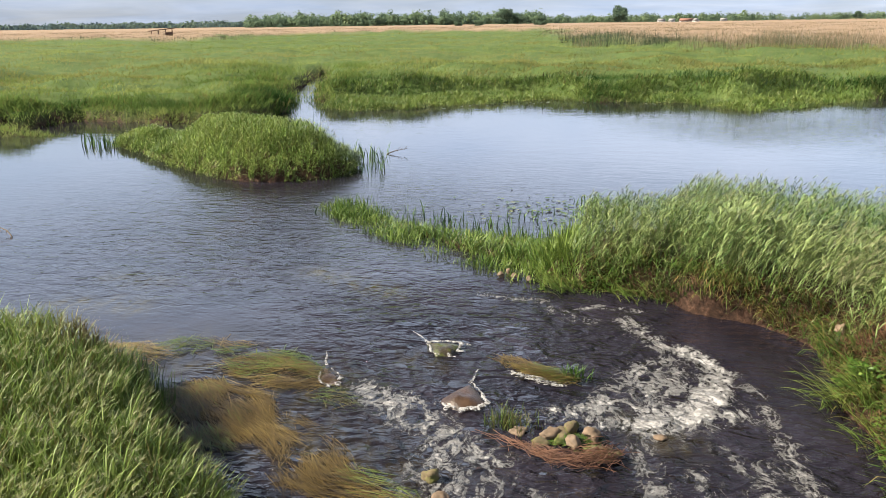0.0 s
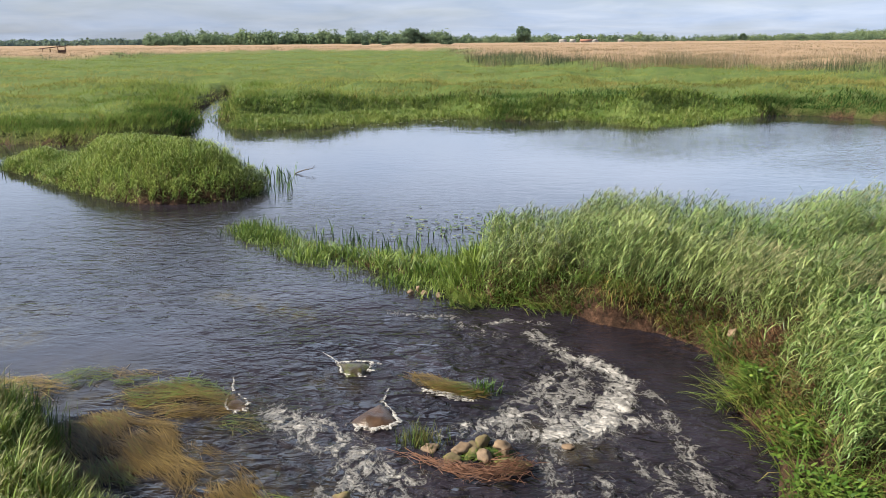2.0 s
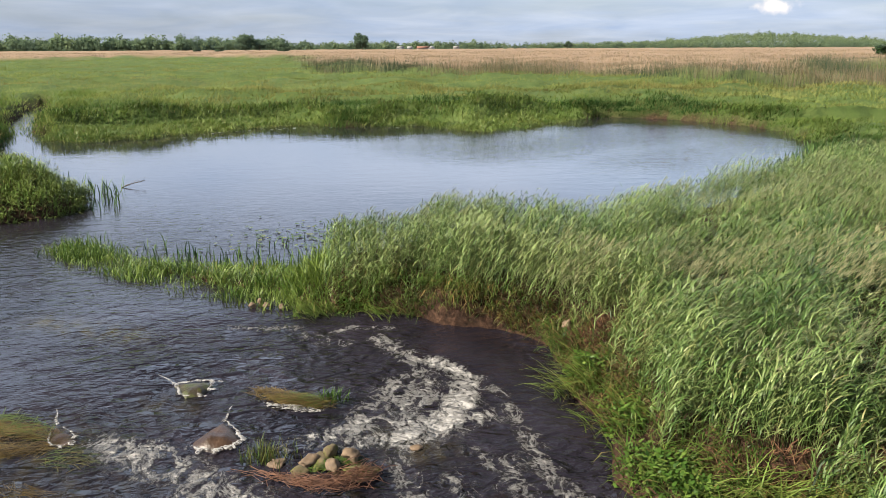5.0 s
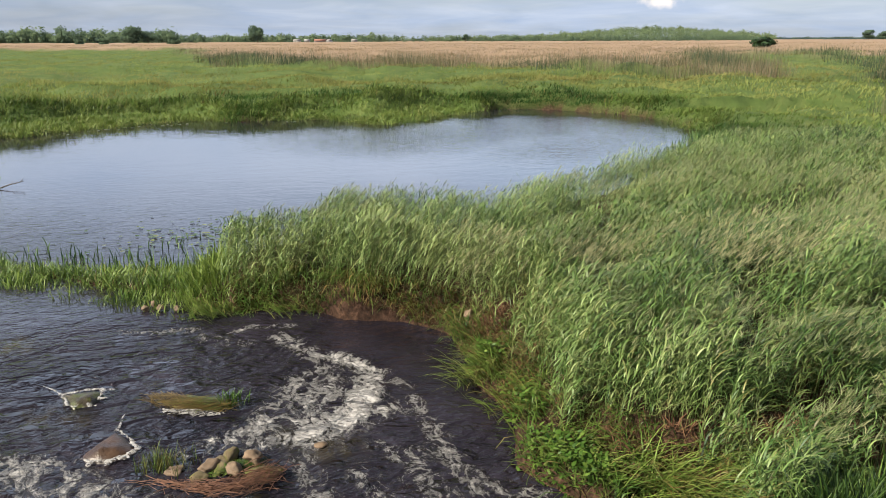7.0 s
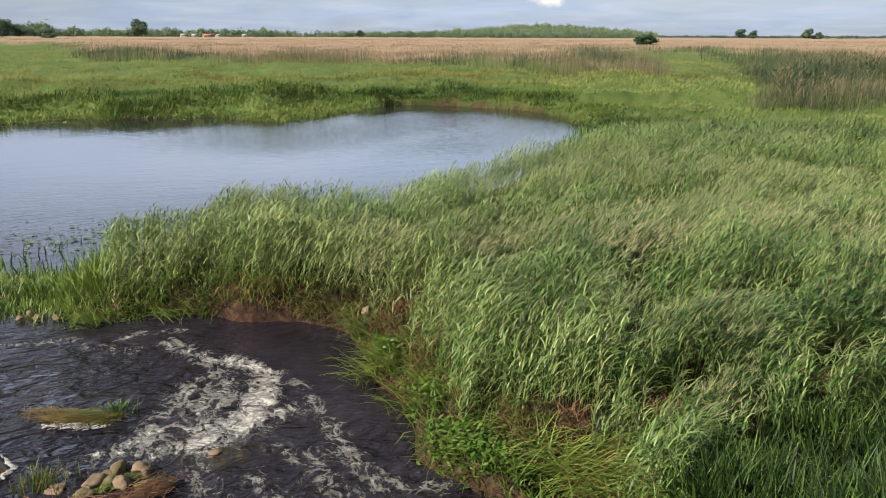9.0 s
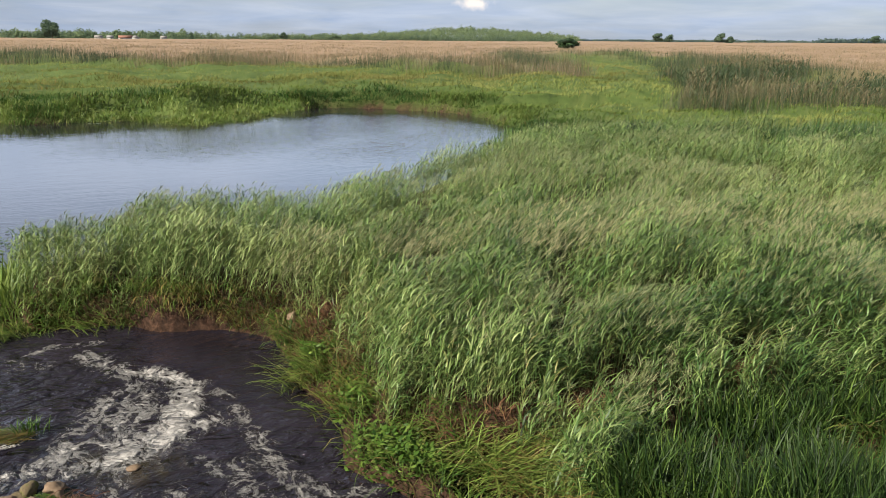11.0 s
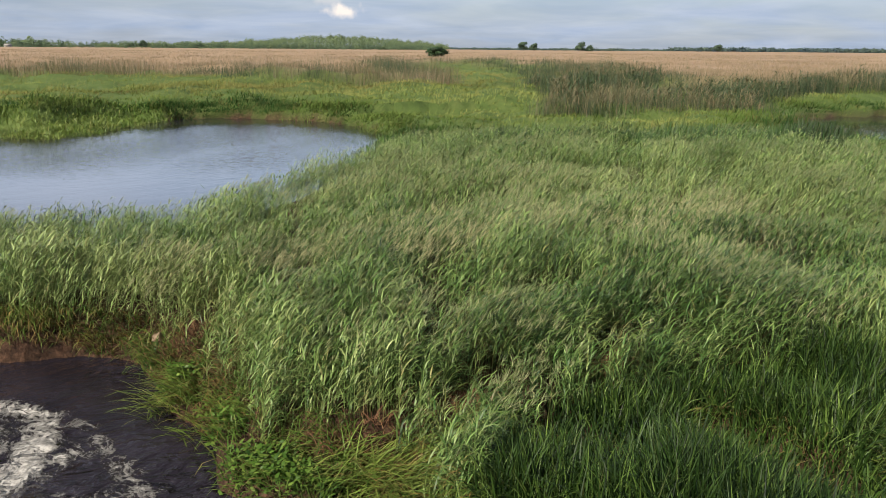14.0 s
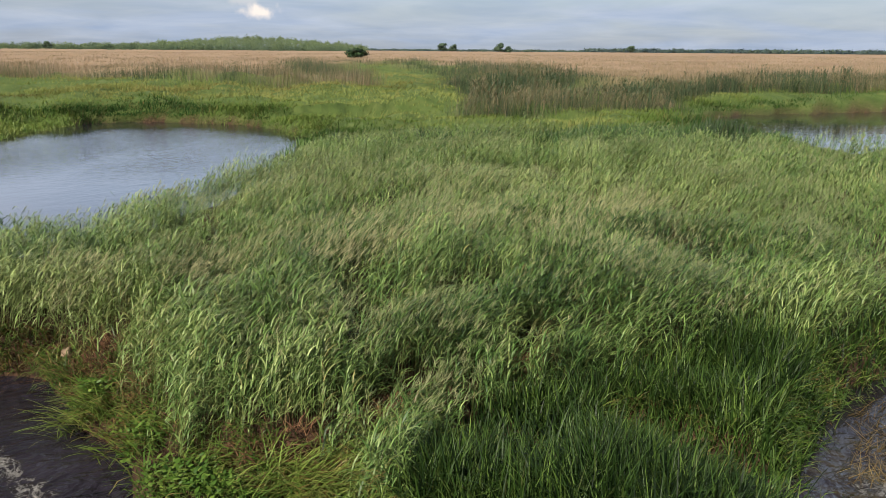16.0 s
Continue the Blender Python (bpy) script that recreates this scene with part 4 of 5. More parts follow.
def fringe():
    """Leaves and dead stems hanging over the edge of the near bank, and the low growth on its ledge."""
    xy = np.concatenate([scatter(95000, 5.5, 17.5, -12, 82, 1.0), np.column_stack([RNG.uniform(0, 4.2, 9000), RNG.uniform(10.8, 14.6, 9000)])])
    sd = shore(xy)
    sh, cut = shelf(xy), cut_bank(xy)
    keep = (sd > 0.02 + 0.08 * cut) & (sd < 0.50 + 0.35 * sh) & (signed(xy, P_LEFT) < 0) & (lowland(xy) < 0.7)
    keep &= vnoise(xy, 2.4, 225) > 0.30 * RNG.random(len(xy)) + 0.12 * sh + 0.12 * cut
    xy, sd, sh, cut = xy[keep], sd[keep], sh[keep], cut[keep]
    n = len(xy)
    e = 0.08
    gx = shore(xy + np.array([e, 0])) - sd
    gy = shore(xy + np.array([0, e])) - sd
    out = np.arctan2(-gy, -gx) + RNG.normal(0, 0.6 + 0.9 * sh, n)
    z = ground_z(xy, sd)
    root = np.column_stack([xy, z - 0.02 + 0.12 * RNG.random(n) * (sd > 0.3) * (1 - sh)])
    straw = vnoise(xy, 0.8, 221) + 0.25 * RNG.normal(0, 1, n) > 0.98 - 0.36 * cut - 0.08 * sh - 0.15 * step01(capsules(xy, RUST), 0.2, 0.6)
    rows = []
    for sel in (straw, ~straw):
        k = sel.sum()
        rows.append(blades(root[sel], out[sel], 0.24 + 0.35 * RNG.random(k) + 0.12 * cut[sel], 0.011 + 0.009 * RNG.random(k), 0.15 + 0.5 * RNG.random(k), 1.5 + 1.3 * RNG.random(k) + 0.3 * cut[sel],
                           0.48 + RNG.normal(0, 0.2, k) + 0.5 * (vnoise(xy[sel], 1.6, 227) - 0.5), RNG.random(k) ** 4 * 0.8, 3))
    stuff("hanging_straw", rows[:1], M_STRAW, "dead brown grass hanging down the cut bank", "dead grass")
    stuff("hanging_grass", rows[1:], M_MARSH, "green grass hanging over the cut bank", "grass")
    # rusty dead stems in the bare gaps
    rows = []
    for x0, y0, x1, y1, rad, power in RUST:
        m = int(1500 * rad)
        u = RNG.random(m)
        q = np.column_stack([x0 + (x1 - x0) * u + RNG.normal(0, rad * 0.5, m), y0 + (y1 - y0) * u + RNG.normal(0, rad * 0.5, m)])
        zq = ground_z(q, shore(q))
        rows.append(blades(np.column_stack([q, zq]), RNG.random(m) * 6.283, 0.2 + 0.3 * RNG.random(m), 0.008 + 0.006 * RNG.random(m), 0.3 + 0.8 * RNG.random(m), 1.2 + 0.7 * RNG.random(m),
                           0.5 + RNG.normal(0, 0.2, m), np.zeros(m), 2))
    stuff("rusty_stems", rows, M_RUST, "rust-brown dead stems in the bare gaps of the bank", "dead grass")
    # broad-leaved herbs low on the bank
    q = np.concatenate([np.column_stack([c[0] + RNG.normal(0, c[2], 360), c[1] + RNG.normal(0, c[2], 360)]) for c in ((3.7, 7.25, 0.2), (4.0, 6.9, 0.2), (3.8, 8.6, 0.2), (3.9, 10.2, 0.2), (0.6, 14.0, 0.25))])
    zq = ground_z(q, shore(q))
    k = len(q)
    rows = [blades(np.column_stack([q, zq + 0.03 + 0.25 * RNG.random(k)]), RNG.random(k) * 6.283, 0.05 + 0.06 * RNG.random(k), 0.03 + 0.022 * RNG.random(k), 0.7 + 0.5 * RNG.random(k), 1.6 + 0.6 * RNG.random(k),
                   0.55 + RNG.normal(0, 0.2, k), np.zeros(k), 3)]
    stuff("bank_herbs", rows, M_MARSH, "low broad-leaved green herbs at the foot of the bank", "herbs")


def far_grass():
    rows, sward = [], []
    edge = scatter(150000, 27, 62, -46, 62, 0.5)
    se = shore(edge)
    edge = edge[(se > -0.15) & (se < 2.6) & (signed(edge, P_ISLAND) < -1) & (edge[:, 1] > 30)]
    q = np.column_stack([RNG.uniform(-20, 21, 26000), RNG.uniform(42, 58, 26000)])
    sq = shore(q)
    keep = (far_sward(q) > 0.18) & (sq > -0.1)
    q, sq = q[keep], sq[keep]
    m = len(q)
    zq = ground_z(q, sq)
    for j in range(3):
        sward.append(blades(np.column_stack([q + RNG.normal(0, 0.12, (m, 2)), zq - 0.05]), RNG.random(m) * 6.283, 0.24 + 0.30 * RNG.random(m), np.full(m, 0.042), 0.1 + 0.4 * RNG.random(m), 0.8 + 1.0 * RNG.random(m),
                            0.80 + 0.6 * (vnoise(q, 0.8, 235) - 0.5) + RNG.normal(0, 0.1, m), 0.5 * RNG.random(m) ** 5, 2))
    for xy, each, segs in ((edge, 3, 2), (scatter(34000, 29, 75, -46, 84, 0.4), 5, 2), (scatter(42000, 66, 340, -46, 84, -0.2), 6, 1)):
        sd, rc = shore(xy), reed_cover(xy)
        keep = (sd > -0.2) & (rc < 6 * RNG.random(len(xy))) & (signed(xy, P_ISLAND) < 0) & (xy[:, 1] > 12)
        xy, sd, rc = xy[keep], sd[keep], rc[keep]
        r = np.hypot(xy[:, 0], xy[:, 1])
        n = len(xy)
        p, low = patch(xy, 101, 0.10), lowland(xy)
        # a belt of rank growth behind the water's edge toned darker, level meadow beyond paler
        raw = far_sward(xy)
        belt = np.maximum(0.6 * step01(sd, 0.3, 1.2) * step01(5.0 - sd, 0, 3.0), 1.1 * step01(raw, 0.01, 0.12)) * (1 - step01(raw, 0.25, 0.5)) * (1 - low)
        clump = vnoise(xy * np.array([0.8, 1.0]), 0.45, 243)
        broad = step01(patch(xy * np.array([0.7, 1.3]), 103, 0.09), 0.33, 0.67) - 0.5
        h = (0.28 + 0.18 * step01(sd, 0.3, 2.5) + 0.40 * (p - 0.5) + 0.36 * belt) * (1 - 0.3 * low) + 0.25 * step01(38 - r, 0, 6)
        h = h * (0.6 + 0.8 * clump) * np.where((low > 0.35) & (xy[:, 0] < 20), 0.4, 1.0)
        wide = np.maximum(0.018, 0.00066 * r)
        # shaded bank face and hollows, sunlit meadow and hummocks are partly in this tone
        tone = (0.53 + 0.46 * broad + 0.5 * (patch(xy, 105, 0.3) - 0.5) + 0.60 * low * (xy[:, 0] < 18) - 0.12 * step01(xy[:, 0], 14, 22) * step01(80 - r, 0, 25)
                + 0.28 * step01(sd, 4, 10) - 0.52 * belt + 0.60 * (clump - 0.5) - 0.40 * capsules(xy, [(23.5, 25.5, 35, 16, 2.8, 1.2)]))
        dry = RNG.random(n) ** 7 * 0.6 + 0.30 * step01(sd, 4, 12) * step01(patch(xy * np.array([0.7, 1.4]), 107, 0.06), 0.42, 0.62)
        z = ground_z(xy, sd)
        for j in range(each):
            jit = xy + RNG.normal(0, 1, (n, 2)) * (0.05 + 0.006 * r)[:, None]
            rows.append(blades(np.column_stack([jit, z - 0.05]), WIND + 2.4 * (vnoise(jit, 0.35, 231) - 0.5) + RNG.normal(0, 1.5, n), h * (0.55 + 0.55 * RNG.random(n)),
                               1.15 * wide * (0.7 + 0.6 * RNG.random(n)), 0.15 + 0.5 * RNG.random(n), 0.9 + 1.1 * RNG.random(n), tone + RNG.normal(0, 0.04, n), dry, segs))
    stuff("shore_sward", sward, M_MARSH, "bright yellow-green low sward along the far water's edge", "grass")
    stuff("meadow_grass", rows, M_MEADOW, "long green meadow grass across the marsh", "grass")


def rush_belt():
    """Dark upright rushes in the damp hollow between the bank and the marsh."""
    line = np.array([(20.5, 30.5), (24.5, 24.5), (29.5, 19.0), (33.5, 14.5)])
    n = 13000
    k, u = RNG.integers(0, len(line) - 1, n), RNG.random(n)
    q = line[k] * (1 - u)[:, None] + line[k + 1] * u[:, None] + RNG.normal(0, 1.5, (n, 2))
    sq = shore(q)
    q, sq = q[sq > -0.1], sq[sq > -0.1]
    n = len(q)
    r = np.hypot(q[:, 0], q[:, 1])
    h = (0.75 + 0.45 * RNG.random(n)) * (0.75 + 0.5 * vnoise(q, 0.5, 281)) * (1 - 0.35 * step01(q[:, 0], 29, 35))
    stuff("rush_belt", [blades(np.column_stack([q, ground_z(q, sq) - 0.05]), WIND + RNG.normal(0, 1.0, n), h, 0.0008 * r, 0.03 + 0.15 * RNG.random(n), 0.25 + 0.6 * RNG.random(n),
                               0.16 + 0.4 * (vnoise(q, 0.4, 283) - 0.5) + RNG.normal(0, 0.1, n), 0.3 * RNG.random(n) ** 6, 2, bend=1.8)], M_GRASS, "dark green rushes in the damp hollow beyond the bank", "rushes")


def reed_bed():
    xy = np.concatenate([scatter(30000, 36, 130, -30, 82, 0.6), scatter(44000, 90, 520, -46, 82, 0.2), scatter(9000, 40, 85, 32, 80, 0.6)])
    rc, sd = reed_cover(xy), shore(xy)
    keep = (rc > 0.5 - 2 * RNG.random(len(xy))) & (sd > -0.2)
    xy, rc, sd = xy[keep], rc[keep], sd[keep]
    r = np.hypot(xy[:, 0], xy[:, 1])
    n = len(xy)
    z = ground_z(xy, sd)
    p = patch(xy, 111, 0.06)
    h = (0.50 + 0.5 * (p - 0.45) + 1.15 * step01(8 - rc, 0, 5) * (0.6 + 0.8 * vnoise(xy, 0.25, 261)) + 0.15 * RNG.random(n)) * (1 - 0.45 * step01(r, 120, 320)) * (1 - 0.36 * step01(80 - r, 0, 18) * (xy[:, 0] > 30)) * (0.72 + 0.56 * vnoise(xy, 0.9, 265))
    green = step01(15.0 + 12 * (p - 0.5) - rc, 0, 8) * (0.35 + 0.65 * step01(patch(xy, 113, 0.12), 0.35, 0.6))
    green = np.maximum(green, step01(84 - r, 0, 22) * step01(7 - rc, 0, 3) * (0.45 + 0.5 * vnoise(xy, 0.3, 263)))
    tone = 0.76 + 0.30 * (patch(xy, 115, 0.04) - 0.5) - 0.70 * green - 0.12 * step01(95 - r, 0, 30) * (RNG.random(n) < 0.6)
    rise = 0.50 * green * (RNG.random(n) < 0.8) * (0.25 + 0.75 * step01(rc, 3, 9))
    wide = np.maximum(0.016, 0.00055 * r)
    rows = []
    for j in range(5):
        jit = xy + RNG.normal(0, 1, (n, 2)) * (0.08 + 0.006 * r)[:, None]
        rows.append(blades(np.column_stack([jit, z - 0.1]), RNG.random(n) * 6.283, h * (0.7 + 0.6 * RNG.random(n)), wide * (0.7 + 0.6 * RNG.random(n)), 0.02 + 0.25 * RNG.random(n),
                           0.12 + 0.4 * RNG.random(n), tone + RNG.normal(0, 0.11, n), RNG.random(n) ** 5 * 0.4, 1, tip=rise))
    # the tall leafy stand at the edge of the bed: green clumps and tan ones side by side
    near = np.column_stack([RNG.uniform(34, 84, 9000), RNG.uniform(20, 60, 9000)])
    rn, sn = reed_cover(near), shore(near)
    near, rn, sn = near[(rn > -0.2) & (rn < 4.5) & (sn > 0.3)], rn[(rn > -0.2) & (rn < 4.5) & (sn > 0.3)], sn[(rn > -0.2) & (rn < 4.5) & (sn > 0.3)]
    k = len(near)
    clump = step01(vnoise(near, 0.42, 267) + 0.3 * (vnoise(near, 1.1, 268) - 0.5), 0.28, 0.52)
    rr = np.hypot(near[:, 0], near[:, 1])
    tall = (1.25 + 0.5 * vnoise(near, 0.7, 269) + 0.3 * RNG.random(k)) * step01(rn, -1.0, 0.8)
    tn = np.where(RNG.random(k) < clump, 0.14 + 0.16 * RNG.random(k), 0.44 + 0.22 * RNG.random(k))
    foot = np.column_stack([near, ground_z(near, sn) - 0.05])
    rows.append(blades(foot, RNG.random(k) * 6.283, tall, 0.0006 * rr, 0.02 + 0.08 * RNG.random(k), 0.05 + 0.2 * RNG.random(k), np.maximum(tn, 0.35), np.zeros(k), 1))
    for j in range(7):
        at = (0.25 + 0.7 * (j + RNG.random(k)) / 7)
        rows.append(blades(foot + np.column_stack([np.zeros(k), np.zeros(k), tall * at]), WIND + RNG.normal(0, 1.4, k), 0.34 + 0.25 * RNG.random(k), 0.0007 * rr, 0.25 + 0.4 * RNG.random(k), 1.3 + 0.9 * RNG.random(k),
                           tn + RNG.normal(0, 0.06, k), np.zeros(k), 2))
    stuff("reed_bed", rows, M_REED, "tan dead reeds with green new growth at the edge of the plain", "reeds")


bank_grass()
fringe()
spit_grass()
left_grass()
island_grass()
far_grass()
rush_belt()
reed_bed()

# ---------------------------------------------------------------- trees and distance


def sphere_dirs(n):
    v = RNG.normal(0, 1, (n, 3))
    return v / np.linalg.norm(v, axis=1)[:, None]


def leaf_cloud(centre, radii, n, size, tone):
    """Small leaf clumps on and in a lobe, facing outwards."""
    d = sphere_dirs(n)
    r = (0.55 + 0.45 * RNG.random(n) ** 0.5) * (1 + 0.18 * np.sin(d[:, 0] * 5 + d[:, 2] * 7))
    pos = np.asarray(centre) + d * r[:, None] * np.asarray(radii)
    nrm = d + RNG.normal(0, 0.35, (n, 3))
    nrm /= np.linalg.norm(nrm, axis=1)[:, None]
    a = np.cross(nrm, sphere_dirs(n))
    a /= np.linalg.norm(a, axis=1)[:, None] + 1e-9
    b = np.cross(nrm, a)
    s = size * (0.6 + 0.8 * RNG.random(n))[:, None]
    quad = np.stack([pos - a * s - b * s * 0.5, pos + a * s * 0.4 - b * s, pos + a * s + b * s * 0.4, pos - a * s * 0.5 + b * s], 1).reshape(-1, 3)
    k = (np.arange(n) * 4)[:, None]
    tri = np.concatenate([k + [[0, 1, 2]], k + [[0, 2, 3]]])
    # light from above is in the tone: clumps pale towards each lobe's top
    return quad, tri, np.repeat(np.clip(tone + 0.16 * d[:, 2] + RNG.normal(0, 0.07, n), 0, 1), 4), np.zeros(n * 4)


def trunk_mesh(height, radius, limbs):
    bm = bmesh.new()
    rng = random.Random(int(height * 100))

    def limb(a, b, r0, r1, sides=7):
        a, b = Vector(a), Vector(b)
        q = (b - a).to_track_quat("Z", "Y").to_matrix()
        mid = (a + b) / 2 + Vector((rng.uniform(-1, 1), rng.uniform(-1, 1), 0)) * (b - a).length * 0.05
        rings = []
        for c, r in ((a, r0), (mid, (r0 + r1) / 2), (b, r1)):
            rings.append([bm.verts.new(c + q @ Vector((math.cos(6.283 * k / sides) * r, math.sin(6.283 * k / sides) * r, 0))) for k in range(sides)])
        for lo, hi in zip(rings, rings[1:]):
            for k in range(sides):
                bm.faces.new((lo[k], lo[(k + 1) % sides], hi[(k + 1) % sides], hi[k]))

    limb((0, 0, -0.5), (0, 0, height * 0.55), radius, radius * 0.55)
    for k in range(limbs):
        a = 6.283 * k / limbs + rng.uniform(-0.4, 0.4)
        z = height * rng.uniform(0.18, 0.5)
        limb((0, 0, z), (math.cos(a) * height * 0.25, math.sin(a) * height * 0.25, z + height * 0.25), radius * 0.4, radius * 0.12, 5)
    return bm


def make_tree(x, y, height, width, label, category="tree", lobes=12, leaf=0.035, tone=0.45, bushy=False, n=170):
    base = new("bush" if bushy else "tree")
    base.location = (x, y, float(ground_z(np.array([[x, y]]), np.array([20.0]))[0]))
    tagged(base, label, category, "scattered trees on the plain")
    part("trunk", trunk_mesh(height, height * 0.03, 5), M_BARK, base, "brown bark trunk")
    rows = []
    for k in range(lobes):
        a, q = RNG.random() * 6.283, RNG.random() ** 0.5
        z = height * ((0.05 if bushy else 0.22) + (0.65 if bushy else 0.62) * RNG.random())
        spread = width * 0.5 * (0.66 if z < height * 0.65 else 0.4) * q
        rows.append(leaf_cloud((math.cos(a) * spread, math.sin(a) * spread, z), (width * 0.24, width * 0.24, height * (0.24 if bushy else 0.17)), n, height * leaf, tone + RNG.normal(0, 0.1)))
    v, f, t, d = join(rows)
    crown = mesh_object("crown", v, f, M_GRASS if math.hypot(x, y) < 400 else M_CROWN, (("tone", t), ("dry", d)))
    crown.parent = base
    return base


def at_angle(az, dist):
    """A place by its azimuth from +y to +x in degrees, and distance."""
    return dist * math.sin(radians(az)), dist * math.cos(radians(az))


def woods(name, label, spans, material, leaf_n=26, leaf_k=1.0, spread=1.0):
    """Rows of far trees: (azimuth from, to, distance, tree height, trees, tone)."""
    rows = []
    for a0, a1, dist, high, count, tone, rise in spans:
        for k in range(count):
            az = a0 + (a1 - a0) * (k + RNG.random()) / count
            d = dist * (1 + 0.10 * RNG.random())
            x, y = at_angle(az, d)
            h = high * (0.72 + 0.38 * RNG.random() + 0.10 * math.sin(az * 3.1) + 0.08 * math.sin(az * 7.7))
            w = h * RNG.uniform(0.42, 0.7) * spread
            z0 = 0.8 + rise * math.exp(-(((az - 31) / 6.5) ** 2))
            tn = tone + RNG.normal(0, 0.16)
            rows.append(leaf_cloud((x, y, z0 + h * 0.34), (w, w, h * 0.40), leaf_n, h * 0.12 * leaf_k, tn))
            # upper crown toned lighter too, as the light falls on it
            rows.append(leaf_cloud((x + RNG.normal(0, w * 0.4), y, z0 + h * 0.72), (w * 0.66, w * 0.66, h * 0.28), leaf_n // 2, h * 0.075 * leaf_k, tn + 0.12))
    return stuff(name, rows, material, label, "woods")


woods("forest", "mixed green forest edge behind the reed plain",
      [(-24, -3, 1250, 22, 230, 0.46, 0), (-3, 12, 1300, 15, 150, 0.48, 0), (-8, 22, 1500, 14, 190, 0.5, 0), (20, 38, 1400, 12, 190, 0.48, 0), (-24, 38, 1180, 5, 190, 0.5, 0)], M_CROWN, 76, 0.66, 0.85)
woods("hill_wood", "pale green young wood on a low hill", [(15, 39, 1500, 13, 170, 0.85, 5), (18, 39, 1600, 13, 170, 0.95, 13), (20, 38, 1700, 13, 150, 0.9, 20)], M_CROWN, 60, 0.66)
woods("distant_wood", "wood along the horizon with blue haze in its leaf colour",
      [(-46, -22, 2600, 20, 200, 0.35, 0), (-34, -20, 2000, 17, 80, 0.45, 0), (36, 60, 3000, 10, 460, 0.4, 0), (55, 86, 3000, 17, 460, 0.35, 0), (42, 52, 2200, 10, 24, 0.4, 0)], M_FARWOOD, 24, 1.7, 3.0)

TREES = [(-5.55, 720, 16, 20, 0.20, False), (-4.6, 730, 12, 22, 0.25, False), (-3.0, 740, 9, 16, 0.45, True), (2.75, 860, 19, 20, 0.30, False),
         (-8.9, 700, 5, 7, 0.30, True), (-7.4, 705, 5, 9, 0.4, True), (17.7, 900, 9, 10, 0.30, False), (38.5, 270, 3.4, 8.5, 0.02, True),
         (44.6, 1300, 15, 18, 0.2, False), (45.4, 1310, 14, 16, 0.2, False), (48.7, 1250, 15, 17, 0.25, False), (49.4, 1260, 10, 14, 0.25, True), (58.1, 1500, 15, 20, 0.3, False)]
for az, dist, high, wide, tone, bushy in TREES:
    x, y = at_angle(az, dist)
    make_tree(x, y, high, wide, "low rounded green bush on the open reed plain" if bushy else "lone round-crowned green tree at the edge of the plain",
              "bush" if bushy else "tree", tone=tone, bushy=bushy, leaf=0.07 if bushy else 0.038)


def box(bm, lo, hi):
    v = [bm.verts.new((x, y, z)) for z in (lo[2], hi[2]) for x, y in ((lo[0], lo[1]), (hi[0], lo[1]), (hi[0], hi[1]), (lo[0], hi[1]))]
    for f in ((0, 3, 2, 1), (4, 5, 6, 7), (0, 1, 5, 4), (1, 2, 6, 5), (2, 3, 7, 6), (3, 0, 4, 7)):
        bm.faces.new([v[k] for k in f])


def make_house(x, y, turn, long, deep, wall, roof_h, red):
    base = new("house")
    base.matrix_world = pose(x, y, 0.6, 0, 0, turn)
    tagged(base, "white rendered farmhouse with a red tiled roof" if red else "pale rendered farm building with a grey roof", "house", "far village houses")
    bm = bmesh.new(); box(bm, (-long / 2, -deep / 2, 0), (long / 2, deep / 2, wall)); part("wall", bm, M_WALL, base)
    bm = bmesh.new()
    e = 0.5
    pts = [(-long / 2 - e, -deep / 2 - e, wall), (long / 2 + e, -deep / 2 - e, wall), (long / 2 + e, deep / 2 + e, wall), (-long / 2 - e, deep / 2 + e, wall), (-long / 2 - e, 0, wall + roof_h), (long / 2 + e, 0, wall + roof_h)]
    v = [bm.verts.new(p) for p in pts]
    for f in ((0, 1, 5, 4), (2, 3, 4, 5), (0, 4, 3), (1, 2, 5), (0, 3, 2, 1)):
        bm.faces.new([v[k] for k in f])
    part("roof", bm, M_ROOF if red else M_GREYROOF, base)
    for k in range(3):
        cx = -long / 2 + long * (k + 0.5) / 3
        bm = bmesh.new(); box(bm, (cx - 0.6, -deep / 2 - 0.05, 1.2), (cx + 0.6, -deep / 2 + 0.02, 2.6)); part("window", bm, M_PANE, base)


for az, dist, turn, long, red in ((5.5, 1150, 10, 9, False), (6.2, 1160, -20, 7, False), (7.2, 1130, 5, 18, True), (7.8, 1120, 60, 8, False), (9.6, 1200, 0, 8, False)):
    x, y = at_angle(az, dist)
    make_house(x, y, turn, long, 7, 3.2, 3.2, red)


def make_shelter():
    base = new("hay_shelter")
    x, y = at_angle(-29.7, 300)
    base.matrix_world = pose(x, y, float(ground_z(np.array([[x, y]]), np.array([20.0]))[0]) - 0.1, 0, 0, 30)
    tagged(base, "dark brown open-sided hay shelter with a sloping roof", "shelter")
    bm = bmesh.new(); box(bm, (-4.5, -1.8, 0), (4.5, 1.8, 0.32))
    roof = part("roof", bm, M_WOOD, base, "dark board roof sloping to one end")
    roof.matrix_local = pose(0, 0, 1.9, 0, -6, 0)
    for px in (-3.5, -1.2, 1.2, 3.5):
        for py in (-1.4, 1.4):
            bm = bmesh.new(); box(bm, (px - 0.14, py - 0.14, -1.2), (px + 0.14, py + 0.14, 1.95 + px * 0.105)); part("post", bm, M_WOOD, base)
